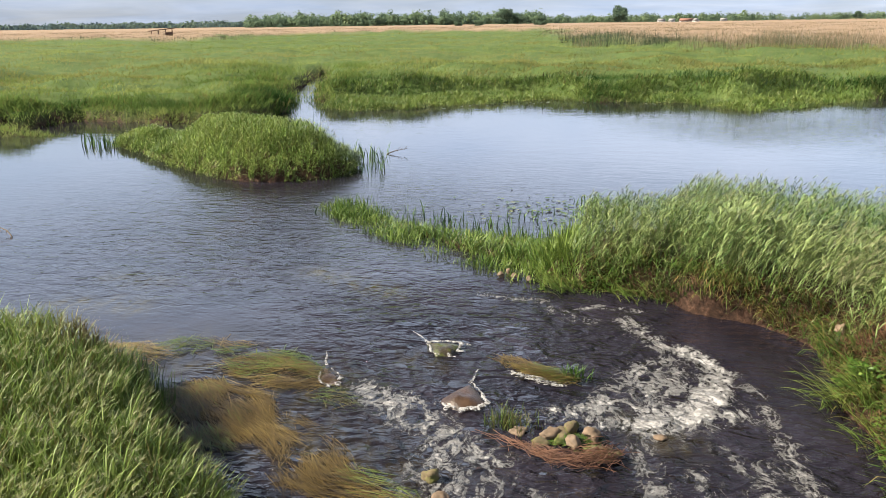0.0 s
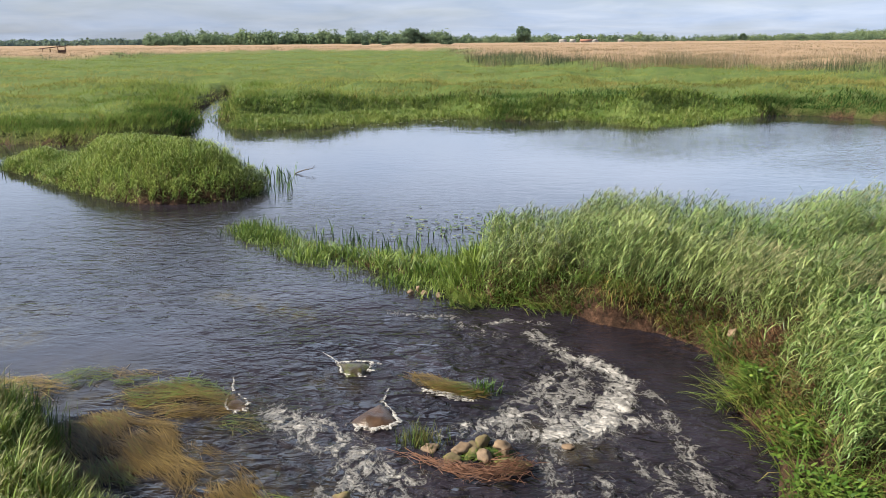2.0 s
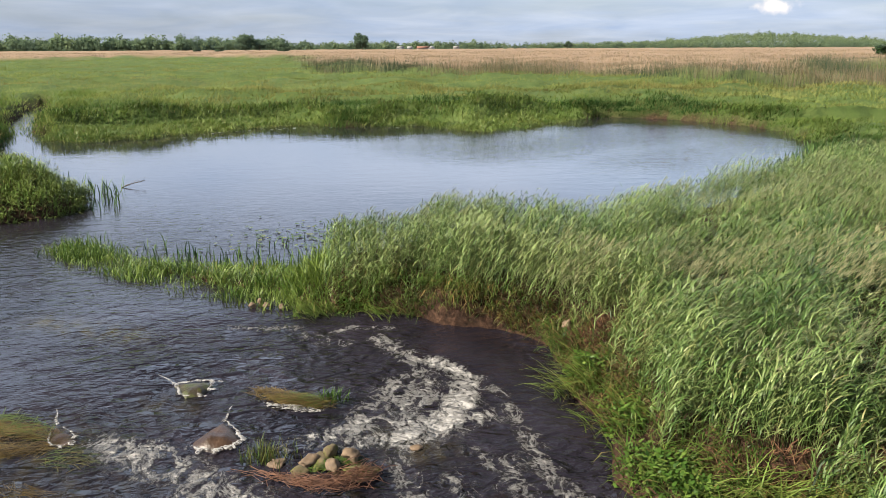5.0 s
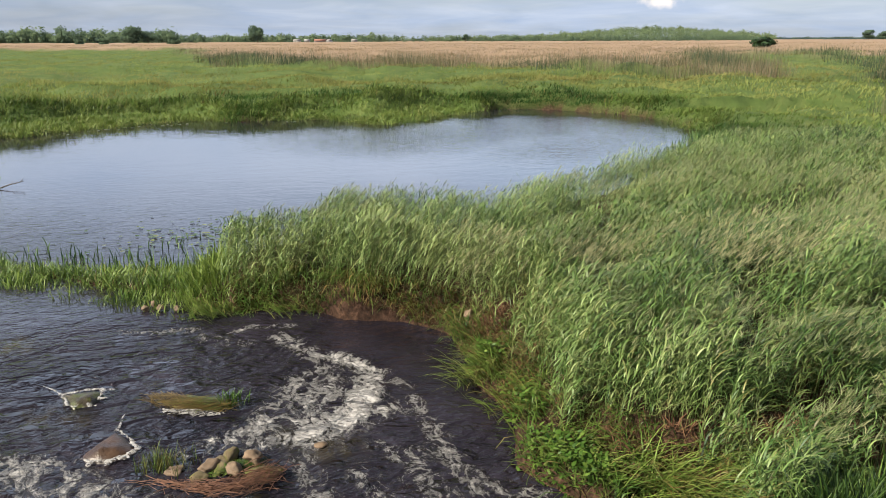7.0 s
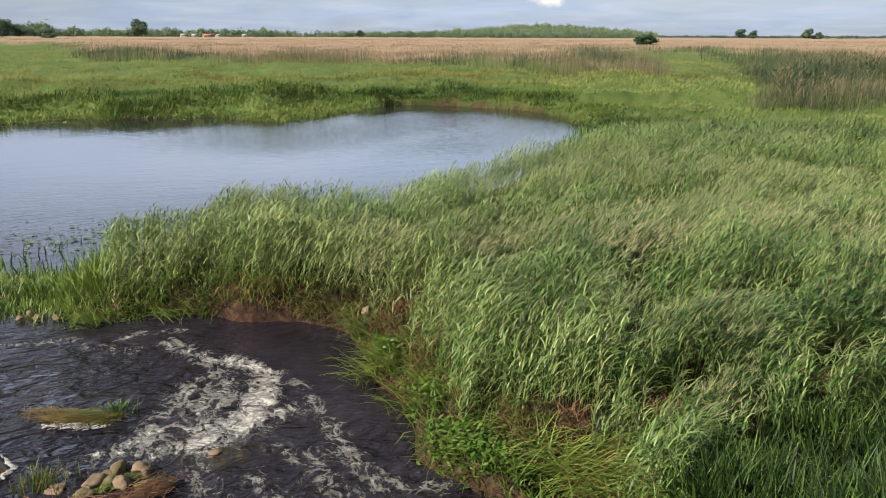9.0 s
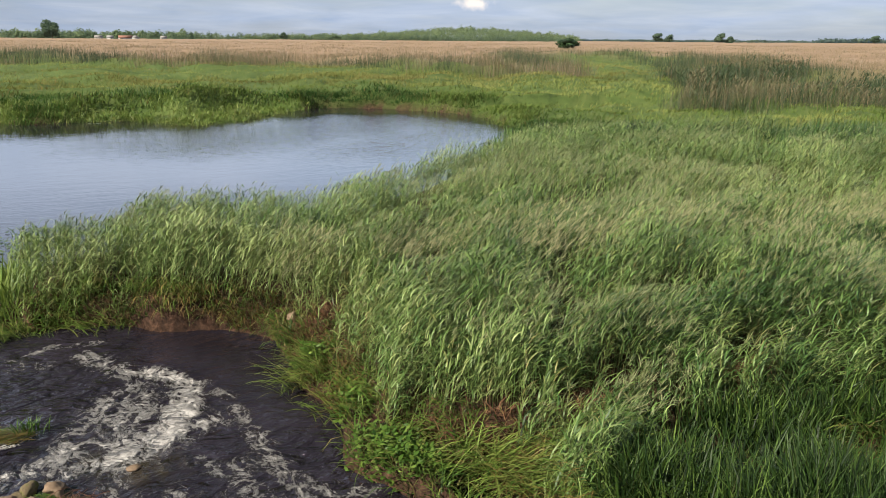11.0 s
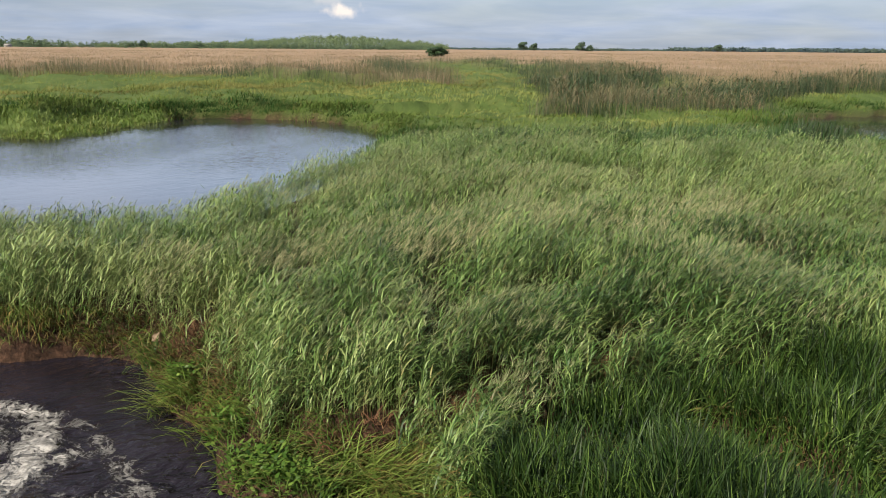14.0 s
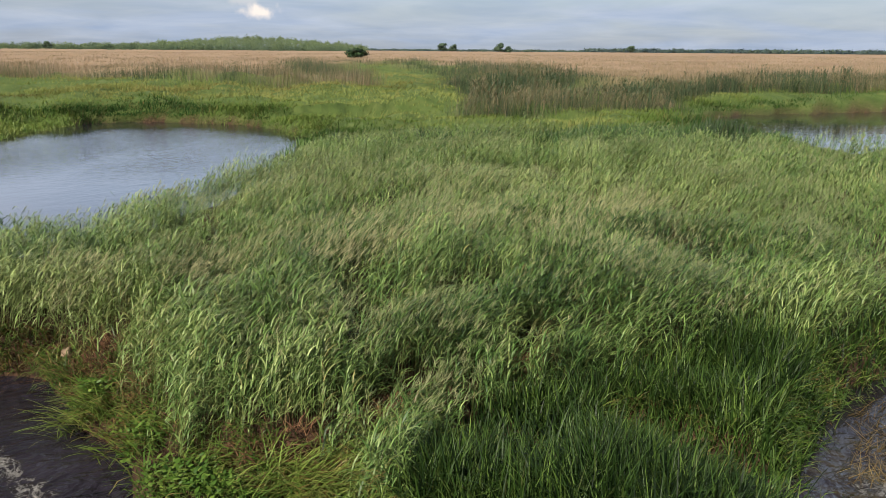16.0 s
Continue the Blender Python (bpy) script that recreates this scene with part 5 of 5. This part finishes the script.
    bm = bmesh.new(); box(bm, (1.2, -1.38, -1.2), (3.5, 1.38, 1.1)); part("hay_store", bm, M_WOOD, base, "boarded store under the roof")


make_shelter()

# ---------------------------------------------------------------- things in the river


def stone_mesh(name, size, seed, material):
    bm = bmesh.new()
    bmesh.ops.create_icosphere(bm, subdivisions=3, radius=1.0)
    rng = random.Random(seed * 11)
    cuts = [(Vector((rng.gauss(0, 1), rng.gauss(0, 1), rng.gauss(0, 0.8))).normalized(), rng.uniform(0.52, 0.78)) for _ in range(13)]
    for v in bm.verts:
        d = v.co.normalized()
        flat = min([1.0] + [c / max(d.dot(n), 1e-6) for n, c in cuts if d.dot(n) > c])
        k = flat * 1.08
        k *= 0.96 + 0.34 * noise.noise(d * 1.2 + Vector((seed * 7.3, seed, 0))) + 0.16 * noise.noise(d * 2.6 + Vector((0, seed * 3.1, 0))) + 0.04 * noise.noise(d * 7.0 + Vector((seed, 0, 3.0)))
        v.co = Vector((d.x * size[0] * k, d.y * size[1] * k, max(d.z, -0.7) * size[2] * k))
    me = bpy.data.meshes.new(name)
    bm.to_mesh(me); bm.free()
    me.materials.append(material)
    for f in me.polygons:
        f.use_smooth = True
    return me


def put_stone(x, y, z, size, seed, mossy, label, turn=0.0):
    ob = new("stone", stone_mesh("stone", size, seed, M_MOSSY if mossy else M_STONE))
    ob.matrix_world = pose(x, y, z, 0, 0, turn)
    return tagged(ob, label, "stone", "stones in the river")


for k, (x, y, z, s, mossy) in enumerate([(-0.60, 8.52, 0.06, (0.15, 0.10, 0.09), False), (-0.20, 8.50, 0.10, (0.15, 0.12, 0.12), False), (0.05, 8.66, 0.12, (0.17, 0.13, 0.13), True),
                                         (0.08, 8.28, 0.13, (0.15, 0.13, 0.12), False), (0.32, 8.48, 0.15, (0.14, 0.14, 0.15), False), (0.42, 8.12, 0.08, (0.22, 0.17, 0.13), True),
                                         (-0.32, 8.30, 0.05, (0.16, 0.12, 0.09), True), (-0.05, 8.45, 0.05, (0.20, 0.14, 0.10), True)]):
    put_stone(x, y, z * 0.66, (1.05 * s[0], 1.02 * s[1], 0.70 * s[2]), k + 1, mossy, "moss-covered rounded stone in the midstream pile" if mossy else "dry buff rounded stone in the midstream pile", 37 * k)
for k, (x, y, s, mossy) in enumerate([(-1.5, 7.35, (0.16, 0.14, 0.12), True), (-1.3, 7.0, (0.15, 0.12, 0.08), False), (-1.45, 14.62, (0.14, 0.12, 0.12), False), (-1.15, 14.55, (0.13, 0.11, 0.10), False),
                                      (-0.85, 14.45, (0.12, 0.11, 0.10), False), (-1.3, 14.85, (0.15, 0.12, 0.14), False), (4.12, 11.75, (0.16, 0.13, 0.13), False), (1.15, 8.65, (0.16, 0.11, 0.045), False), (0.95, 7.15, (0.25, 0.18, 0.10), False)]):
    put_stone(x, y, 0.03 if y < 11 else 0.06 + 0.3 * (x > 3), tuple((0.66 if y > 13 else 0.85) * v for v in s), k + 20, mossy, "mossy stone at the edge of the rapids" if mossy else "bare grey-brown stone by the water's edge", 53 * k)


def drop_out(a, size):
    """Outline of a rock pointing upstream (+y)."""
    pinch = 1 - 0.8 * max(math.sin(a), 0) ** 1.3
    return math.cos(a) * size[0] * pinch, math.sin(a) * size[1] * (1.9 if math.sin(a) > 0 else 0.8)


def foam_ribbon(line, wide, seed, z=0.05):
    """A torn white ribbon along a line of points, with a raised middle."""
    bm = bmesh.new()
    rng = random.Random(seed)
    rows = []
    for k, (x, y) in enumerate(line):
        x2, y2 = line[min(k + 1, len(line) - 1)]
        x1, y1 = line[max(k - 1, 0)]
        t = Vector((x2 - x1, y2 - y1, 0)).normalized()
        s = Vector((-t.y, t.x, 0))
        w = wide[k] * (0.8 + 0.35 * math.sin(1.3 * k + seed) * math.sin(0.6 * k + 2 * seed) + rng.uniform(-0.12, 0.12))
        c = Vector((x, y, 0)) + s * 0.25 * math.sin(k * 0.55 + seed) * wide[k]
        rows.append([bm.verts.new(c + s * w * o + Vector((0, 0, z + h * min(w * 8, 1) + rng.uniform(-0.002, 0.002)))) for o, h in ((-1, -0.02), (-0.4, 0.012), (0.3, 0.02), (1, -0.02))])
    for p, q in zip(rows, rows[1:]):
        for k in range(3):
            bm.faces.new((p[k], p[k + 1], q[k + 1], q[k]))
    return bm


def wet_rock(x, y, size, turn, seed, label, spans, tail, material, spills=3):
    """A rock just awash, with white water curling round its rim."""
    base = new("awash_rock")
    base.matrix_world = pose(x, y, 0, 0, 0, turn)
    tagged(base, label, "rock", "rocks awash in the rapids")
    bm = bmesh.new()
    rings = 7
    rows = []
    for i in range(rings):
        q = 1.05 * i / (rings - 1)
        row = []
        for k in range(28):
            a = 6.283 * k / 28
            ox, oy = drop_out(a, size)
            wob = 1 + 0.16 * noise.noise(Vector((math.cos(a) * 1.7, math.sin(a) * 1.7, seed)))
            z = size[2] * (1 - q**2.2) + 0.03 * noise.noise(Vector((ox * q * 6, oy * q * 6, seed * 2.0))) - 0.03 * (q > 0.95)
            row.append(bm.verts.new((ox * q * wob, oy * q * wob, z)))
        rows.append(row)
    for p, q in zip(rows, rows[1:]):
        for k in range(28):
            bm.faces.new((p[k], p[(k + 1) % 28], q[(k + 1) % 28], q[k]))
    bmesh.ops.remove_doubles(bm, verts=bm.verts, dist=0.001)
    part("rock_body", bm, material, base, "wet stone glazed by running water")
    for n, (a0, a1, w) in enumerate(spans):
        line, wide = [], []
        for k in range(34):
            u = k / 33
            a = radians(a0 + (a1 - a0) * u)
            ox, oy = drop_out(a, size)
            f = 0.98 + 0.03 * math.sin(k * 0.45 + seed)
            line.append((ox * f, oy * f))
            wide.append(0.75 * w * (0.25 + 0.75 * math.sin(math.pi * u) ** 0.6))
        part("foam_rim", foam_ribbon(line, wide, seed + n), M_FOAM, base, "torn white foam along the rim")
    rng = random.Random(seed + 40)
    for n in range(spills):
        a = radians(-130 + 125 * (n + rng.random()) / spills)
        ox, oy = drop_out(a, size)
        ln = rng.uniform(0.08, 0.22)
        line = [(ox * (0.93 + 0.02 * k) + 0.01 * math.sin(k + n), oy * 0.93 - ln * k / 9) for k in range(10)]
        part("foam_spill", foam_ribbon(line, [0.055 * (1 - 0.07 * k) for k in range(10)], seed * 7 + n, 0.045), M_FOAM, base, "white water spilling off the rock")
    line = [(tail * u * 0.35 + 0.004 * math.sin(9 * u + seed), size[1] * 1.65 + 0.5 * u) for u in np.linspace(0, 1, 16)]
    part("foam_tail", foam_ribbon(line, [0.030 * (1 - 0.75 * k / 15) for k in range(16)], seed + 9), M_FOAM, base, "thin white streak upstream of the rock")


wet_rock(-1.92, 10.9, (0.30, 0.22, 0.08), 62, 3, "small flat mossy rock awash with a white foam collar", [(-75, 60, 0.055), (60, 200, 0.040), (20, 120, 0.05)], 0.55, M_WETMOSS)
wet_rock(-1.42, 9.22, (0.34, 0.30, 0.11), -4, 5, "brown rounded rock awash with white water pouring round it", [(-165, -100, 0.035), (-105, -10, 0.085), (-45, 30, 0.06), (30, 80, 0.025)], 0.06, M_WETROCK, 3)
wet_rock(-3.45, 9.6, (0.16, 0.26, 0.03), 25, 8, "rock just under the surface with torn white foam", [(150, 290, 0.03), (-20, 60, 0.02)], 0.2, M_WETROCK)


def lying(rows, centre, span, turn, n, length, width, tone, dry=0.2, z0=0.02, z1=0.12, fan=0.35, holes=0.0):
    """Dead stems lying along the current inside an oval."""
    a, q = RNG.random(n) * 6.283, RNG.random(n) ** 0.5
    u, v = np.cos(a) * q * span[0], np.sin(a) * q * span[1]
    c, s = math.cos(turn), math.sin(turn)
    root = np.column_stack([centre[0] + u * c - v * s, centre[1] + u * s + v * c, z0 + (z1 - z0) * (1 - q**2) * (0.4 + 0.6 * RNG.random(n))])
    open_water = vnoise(root[:, :2], 2.6, 275) + 0.4 * vnoise(root[:, :2], 6.0, 276) < holes
    root = root[~open_water]
    n = len(root)
    az = turn + RNG.normal(0, fan * 0.7, n) + 1.3 * (vnoise(root[:, :2], 1.6, 271) - 0.5)
    ln = length * (0.6 + 0.8 * RNG.random(n))
    root[:, 0] -= np.cos(az) * ln * 0.5
    root[:, 1] -= np.sin(az) * ln * 0.5
    rows.append(blades(root, az, ln, np.full(n, width) * (0.6 + 0.8 * RNG.random(n)), np.full(n, 1.47) + RNG.normal(0, 0.05, n), np.full(n, 1.64) + RNG.normal(0, 0.07, n),
                       tone + RNG.normal(0, 0.16, n) + 0.6 * (vnoise(root[:, :2], 2.2, 273) - 0.5), np.full(n, dry) * RNG.random(n), 3, 0.9))


def leafy_thing(name, rows, material, label, category, group=""):
    """One thing made of many loose leaves or stems."""
    v, f, a, b = join(rows)
    ob = mesh_object(name, v, f, material, (("tone", np.clip(a, 0, 1)), ("dry", np.clip(b, 0, 1))), smooth=True)
    return tagged(ob, label, category, group)


def drift_mats():
    for label, strands in (
            ("large golden-brown mat of flattened dead grass against the near bank", [((-4.75, 8.45), (0.95, 0.8), -0.55, 3400, 0.55, 0.007, 0.43, 0.0, 0.06, 0.36, 0.3)]),
            ("straw-coloured grass mat trailing in the current", [((-5.0, 10.2), (1.2, 0.42), -0.35, 600, 0.5, 0.007, 0.45, 0.0, 0.09, 0.66, 0.5), ((-4.3, 9.75), (0.95, 0.45), -0.3, 950, 0.5, 0.007, 0.45, 0.0, 0.07, 0.45, 0.5)]),
            ("thin grey-brown grass mat half under water", [((-3.3, 7.7), (1.0, 0.6), -0.75, 1700, 0.5, 0.006, 0.36, -0.01, 0.06, 0.55, 0.4)]),
            ("brown grass mat in the shallows below the rapids", [((-2.3, 6.9), (0.9, 0.35), -0.7, 800, 0.5, 0.007, 0.34, -0.01, 0.07, 0.5, 0.4)]),
            ("pale heap of dry grass at the edge of the near bank", [((-7.0, 9.8), (0.8, 0.45), 0.3, 420, 0.6, 0.010, 0.7, 0.02, 0.25, 0.0, 0.5)]),
            ("wisps of pale straw along the brook", [((11.2, 2.2), (1.4, 0.35), 0.2, 260, 0.5, 0.008, 0.5, 0.0, 0.06, 0.0, 0.8)])):
        rows = []
        for centre, span, turn, n, length, width, tone, z0, z1, holes, fan in strands:
            lying(rows, centre, span, turn, n, length, width, tone, z0=z0, z1=z1, holes=holes, fan=fan)
        leafy_thing("drift_mat", rows, M_STRAW, label, "dead grass", "mats of dead grass in the water")
    rows = []
    lying(rows, (-4.6, 7.9), (0.9, 0.3), -0.75, 500, 0.4, 0.009, 0.42, 0.7, z1=0.06, fan=0.4, holes=0.55)
    lying(rows, (-4.9, 8.6), (0.9, 0.6), -0.75, 260, 0.45, 0.009, 0.5, 0.9, z1=0.07, fan=0.4, holes=0.6)
    lying(rows, (-4.6, 10.0), (1.0, 0.5), -0.3, 420, 0.4, 0.009, 0.5, 0.3, fan=0.9, holes=0.5)
    lying(rows, (-3.2, 9.1), (0.4, 0.25), -0.6, 110, 0.3, 0.008, 0.3, 0.8, z1=0.05, fan=0.8, holes=0.4)
    lying(rows, (-6.2, 10.4), (0.5, 0.3), 0.5, 150, 0.35, 0.010, 0.42, 0.4, z1=0.12, fan=1.2, holes=0.4)
    lying(rows, (-1.9, 6.9), (0.8, 0.3), -0.7, 110, 0.4, 0.010, 0.5, 0.6)
    stuff("trailing_weed", rows, M_MARSH, "yellow-green water weed trailing among the dead grass", "water weed")


def floating_mat():
    rows = []
    lying(rows, (-0.5, 10.3), (0.66, 0.17), -0.5, 420, 0.4, 0.008, 0.42, z0=0.03, z1=0.14, fan=0.5, holes=0.5)
    lying(rows, (-0.2, 10.12), (0.35, 0.13), -0.45, 160, 0.3, 0.010, 0.6, z0=0.04, z1=0.12, fan=0.5)
    v, f, a, b = join(rows)
    ob = mesh_object("floating_mat", v, f, M_STRAW, (("tone", np.clip(a, 0, 1)), ("dry", b)), smooth=True)
    tagged(ob, "raft of straw and moss stranded on a rock in the rapids", "floating mat")
    me = stone_mesh("mossy_core", (0.55, 0.2, 0.07), 31, M_MOSSY)
    core = new("mossy_core", me)
    core.parent = ob
    core.matrix_local = pose(-0.4, 10.22, 0.01, 0, 0, -28)
    tagged(core, "wet mossy stone under the straw")
    rows = []
    lying(rows, (-0.45, 10.02), (0.42, 0.07), -0.45, 80, 0.16, 0.03, 1.0, z0=0.03, z1=0.06)
    v, f, a, b = join(rows)
    rim = mesh_object("foam_edge", v, f, M_FOAM, smooth=True)
    rim.parent = ob
    rows = []
    lying(rows, (-0.3, 10.2), (0.45, 0.14), -0.5, 150, 0.3, 0.010, 0.5, 0.6, z0=0.05, z1=0.15, fan=0.6)
    q = np.column_stack([0.08 + RNG.normal(0, 0.09, 60), 10.12 + RNG.normal(0, 0.06, 60), np.full(60, 0.05)])
    rows.append(blades(q, RNG.random(60) * 6.28, np.full(60, 0.22), np.full(60, 0.014), np.full(60, 0.2), np.full(60, 1.1), np.full(60, 0.5), np.zeros(60)))
    v, f, a, b = join(rows)
    green = mesh_object("green_sprout", v, f, M_MARSH, (("tone", a), ("dry", b)), smooth=True)
    green.parent = ob


def twig_pile():
    """Reddish dead stems caught below the stones, each a thin bent rod."""
    base = new("twig_pile")
    tagged(base, "tangle of reddish dead stems caught against the stones", "twig pile")
    rng = random.Random(5)
    for k in range(240):
        u = rng.random() ** 0.55
        # along an arc from the upstream left to the heap on the right
        cx, cy = -0.92 + 1.44 * u, 8.36 - 1.15 * u + 0.72 * u ** 3
        cx, cy = cx + rng.gauss(0, 0.04 + 0.05 * u), cy + rng.gauss(0.02 + 0.05 * u, 0.02 + 0.095 * u)
        ang = math.atan2(-1.15 + 2.16 * u * u, 1.44) + rng.gauss(0, 0.10 + 0.16 * u)
        ln, r = rng.uniform(0.2, 0.52) * (1.15 - 0.3 * u), rng.uniform(0.0025, 0.006)
        bow = 0.5 * u + rng.gauss(0, 0.6)
        bm = bmesh.new()
        rings = []
        for j in range(4):
            s = j / 3 - 0.5
            q = ang + bow * s
            p = Vector((cx + math.cos(q) * ln * s, cy + math.sin(q) * ln * s, 0.05 + 0.15 * rng.random() * u + 0.05 * (0.25 - s * s) * 4 * u + rng.uniform(0, 0.02)))
            side = Vector((-math.sin(ang), math.cos(ang), 0))
            rings.append([bm.verts.new(p + side * math.cos(2.094 * m) * r + Vector((0, 0, math.sin(2.094 * m) * r))) for m in range(3)])
        for lo, hi in zip(rings, rings[1:]):
            for m in range(3):
                bm.faces.new((lo[m], lo[(m + 1) % 3], hi[(m + 1) % 3], hi[m]))
        part("twig", bm, M_TWIG, base)


def midstream_tuft():
    n = 170
    q = np.column_stack([-0.75 + RNG.normal(0, 0.16, n), 8.66 + RNG.normal(0, 0.10, n), np.full(n, 0.0)])
    rows = [blades(q, RNG.random(n) * 6.283, 0.16 + 0.17 * RNG.random(n), np.full(n, 0.009), 0.1 + 0.3 * RNG.random(n), 0.3 + 0.7 * RNG.random(n), np.full(n, 0.45) + RNG.normal(0, 0.15, n), RNG.random(n) * 0.7)]
    v, f, a, b = join(rows)
    tagged(mesh_object("grass_tuft", v, f, M_MARSH, (("tone", np.clip(a, 0, 1)), ("dry", b)), smooth=True), "half-dead grass tuft growing beside the midstream stones", "grass tuft")
    rows = []
    lying(rows, (0.12, 8.36), (0.36, 0.2), 0.2, 500, 0.10, 0.012, 0.22, 0.3, z0=0.02, z1=0.10, fan=2.5, holes=0.4)
    stuff("moss", rows, M_MARSH, "short olive moss grown between the midstream stones", "moss")


drift_mats()
floating_mat()
twig_pile()
midstream_tuft()


def sword_clumps():
    """Arching sedge clumps hanging over the water along the bank's foot."""
    for cx, cy, n, ln, tone, way in ((3.75, 9.75, 150, 0.75, 0.85, 3.4), (3.85, 8.75, 60, 0.5, 0.8, 3.4), (-0.2, 14.0, 120, 0.5, 0.7, 3.4), (1.2, 13.75, 90, 0.45, 0.8, 3.4),
                                     (4.25, 6.85, 80, 0.6, 0.85, -0.9), (4.55, 6.55, 120, 0.75, 0.9, -0.7), (4.85, 6.2, 150, 0.8, 0.9, -0.7), (5.2, 5.9, 150, 0.8, 0.85, -0.6), (5.5, 5.6, 130, 0.8, 0.8, -0.6), (4.6, 6.0, 110, 0.7, 0.85, -1.2), (5.0, 5.4, 120, 0.7, 0.8, -1.0)):
        q = np.column_stack([cx + RNG.normal(0, 0.19, n), cy + RNG.normal(0, 0.19, n)])
        q = np.column_stack([q, np.maximum(ground_z(q, shore(q)), 0.0) + 0.03])
        rows = [blades(q, way + RNG.normal(0, 0.7, n), ln * (0.6 + 0.6 * RNG.random(n)), np.full(n, 0.020), 0.25 + 0.6 * RNG.random(n), 1.3 + 0.7 * RNG.random(n), tone + RNG.normal(0, 0.14, n), 0.7 * RNG.random(n) ** 4, 4, bend=0.9)]
        leafy_thing("sedge_clump", rows, M_MARSH, "yellow-green sedge clump arching over the foot of the bank" if way < 0 else "yellow-green sedge clump hanging over the dark water", "sedge", "sedge clumps along the bank")


def water_reeds():
    rows = []
    for x0, y0, x1, y1, n, h in ((-13.8, 32.5, -7.6, 28.2, 70, 0.6), (-8.2, 28.5, -6.9, 25.5, 34, 0.7), (-21.8, 31.0, -20.2, 29.8, 60, 0.6), (-6.8, 20.4, -1.5, 17.8, 130, 0.36), (-1.5, 17.6, 1.6, 17.9, 110, 0.48),
                                 (22.5, 32.5, 17.0, 26.5, 110, 0.5), (24.2, 34.5, 20.5, 29.5, 170, 0.6), (36, 9, 39, 16, 360, 0.6), (-2.2, 18.8, 1.0, 21.5, 40, 0.3)):
        u = RNG.random(n)
        q = np.column_stack([x0 + (x1 - x0) * u + RNG.normal(0, 0.35, n), y0 + (y1 - y0) * u + RNG.normal(0, 0.35, n), np.full(n, -0.05)])
        rows.append(blades(q, RNG.random(n) * 6.283, h * (0.6 + 0.6 * RNG.random(n)), 0.012 + 0.0009 * np.hypot(q[:, 0], q[:, 1]), 0.05 + 0.1 * RNG.random(n), 0.2 + 0.9 * RNG.random(n), 0.45 + RNG.normal(0, 0.15, n), np.zeros(n)))
    stuff("water_reeds", rows, M_GRASS, "dark green reeds and bulrushes standing in shallow water", "reeds")


def lily_pads():
    xy = np.concatenate([np.column_stack([RNG.normal(0.2, 1.5, 240), RNG.normal(20.4, 1.1, 240)]), np.column_stack([RNG.uniform(-12, 5, 300), RNG.normal(48.4, 1.4, 300)]),
                         np.column_stack([RNG.uniform(46, 56, 60), RNG.uniform(20, 26, 60)])])
    s = shore(xy)
    xy = xy[(s < -0.1) & ((s > -0.9) | (xy[:, 1] < 40))]
    n = len(xy)
    k = 9
    a = np.linspace(0.25, 6.03, k)
    rad = 0.03 + 0.045 * RNG.random(n)
    rad = rad * np.where(xy[:, 1] > 40, 1.6, 1.0)
    rot = RNG.random(n) * 6.283
    ring = np.stack([xy[:, :1] + rad[:, None] * np.cos(a + rot[:, None]), xy[:, 1:] + rad[:, None] * np.sin(a + rot[:, None]), np.full((n, k), 0.03) + 0.012 * RNG.random((n, k))], -1)
    verts = np.concatenate([np.column_stack([xy, np.full(n, 0.025)])[:, None], ring], 1).reshape(-1, 3)
    tri = np.array([[0, j, j + 1] for j in range(1, k)])
    faces = ((np.arange(n) * (k + 1))[:, None, None] + tri[None]).reshape(-1, 3)
    ob = mesh_object("lily_pads", verts, faces, M_LILY, (("tone", np.repeat(RNG.random(n), k + 1)), ("dry", np.zeros(n * (k + 1)))))
    tagged(ob, "small green lily pads floating on the calm pool", "lily pads", kind="stuff")


def fallen_branch(x, y, z, length, turn, seed, label):
    """A bare crooked branch lying half in the water, with side twigs."""
    base = new("fallen_branch")
    base.matrix_world = pose(x, y, z, 0, 0, turn)
    tagged(base, label, "branch", "dead branches in the water")
    rng = random.Random(seed)

    def rod(name, a, b, r0, r1):
        bm = bmesh.new()
        rings = []
        bend = Vector((rng.uniform(-0.08, 0.08), rng.uniform(-0.08, 0.08), rng.uniform(0, 0.08))) * (b - a).length
        q = (b - a).to_track_quat("Z", "Y").to_matrix()
        for j in range(6):
            u = j / 5
            c = a.lerp(b, u) + bend * math.sin(math.pi * u) * (1 + 0.4 * math.sin(5 * u))
            r = r0 + (r1 - r0) * u
            rings.append([bm.verts.new(c + q @ Vector((math.cos(1.047 * m) * r, math.sin(1.047 * m) * r, 0))) for m in range(6)])
        for lo, hi in zip(rings, rings[1:]):
            for m in range(6):
                bm.faces.new((lo[m], lo[(m + 1) % 6], hi[(m + 1) % 6], hi[m]))
        bm.faces.new(rings[0][::-1])
        bm.faces.new(rings[-1])
        part(name, bm, M_BARK, base)

    tip = Vector((length, 0, 0.22 * length))
    rod("limb", Vector((0, 0, -0.05)), tip, 0.022, 0.008)
    for k in range(5):
        u = 0.25 + 0.15 * k
        a = tip * u + Vector((0, 0, -0.02))
        rod("side_twig", a, a + Vector((rng.uniform(0.15, 0.4), rng.uniform(-0.4, 0.4), rng.uniform(0.05, 0.3))) * length * 0.6, 0.010, 0.004)


fallen_branch(-7.6, 29.2, 0.0, 0.95, 20, 3, "dark bare branch standing out of the pool by the island")
fallen_branch(-13.8, 16.0, 0.0, 1.2, 160, 4, "grey dead branch drifting in the slow water")
sword_clumps()
water_reeds()
lily_pads()
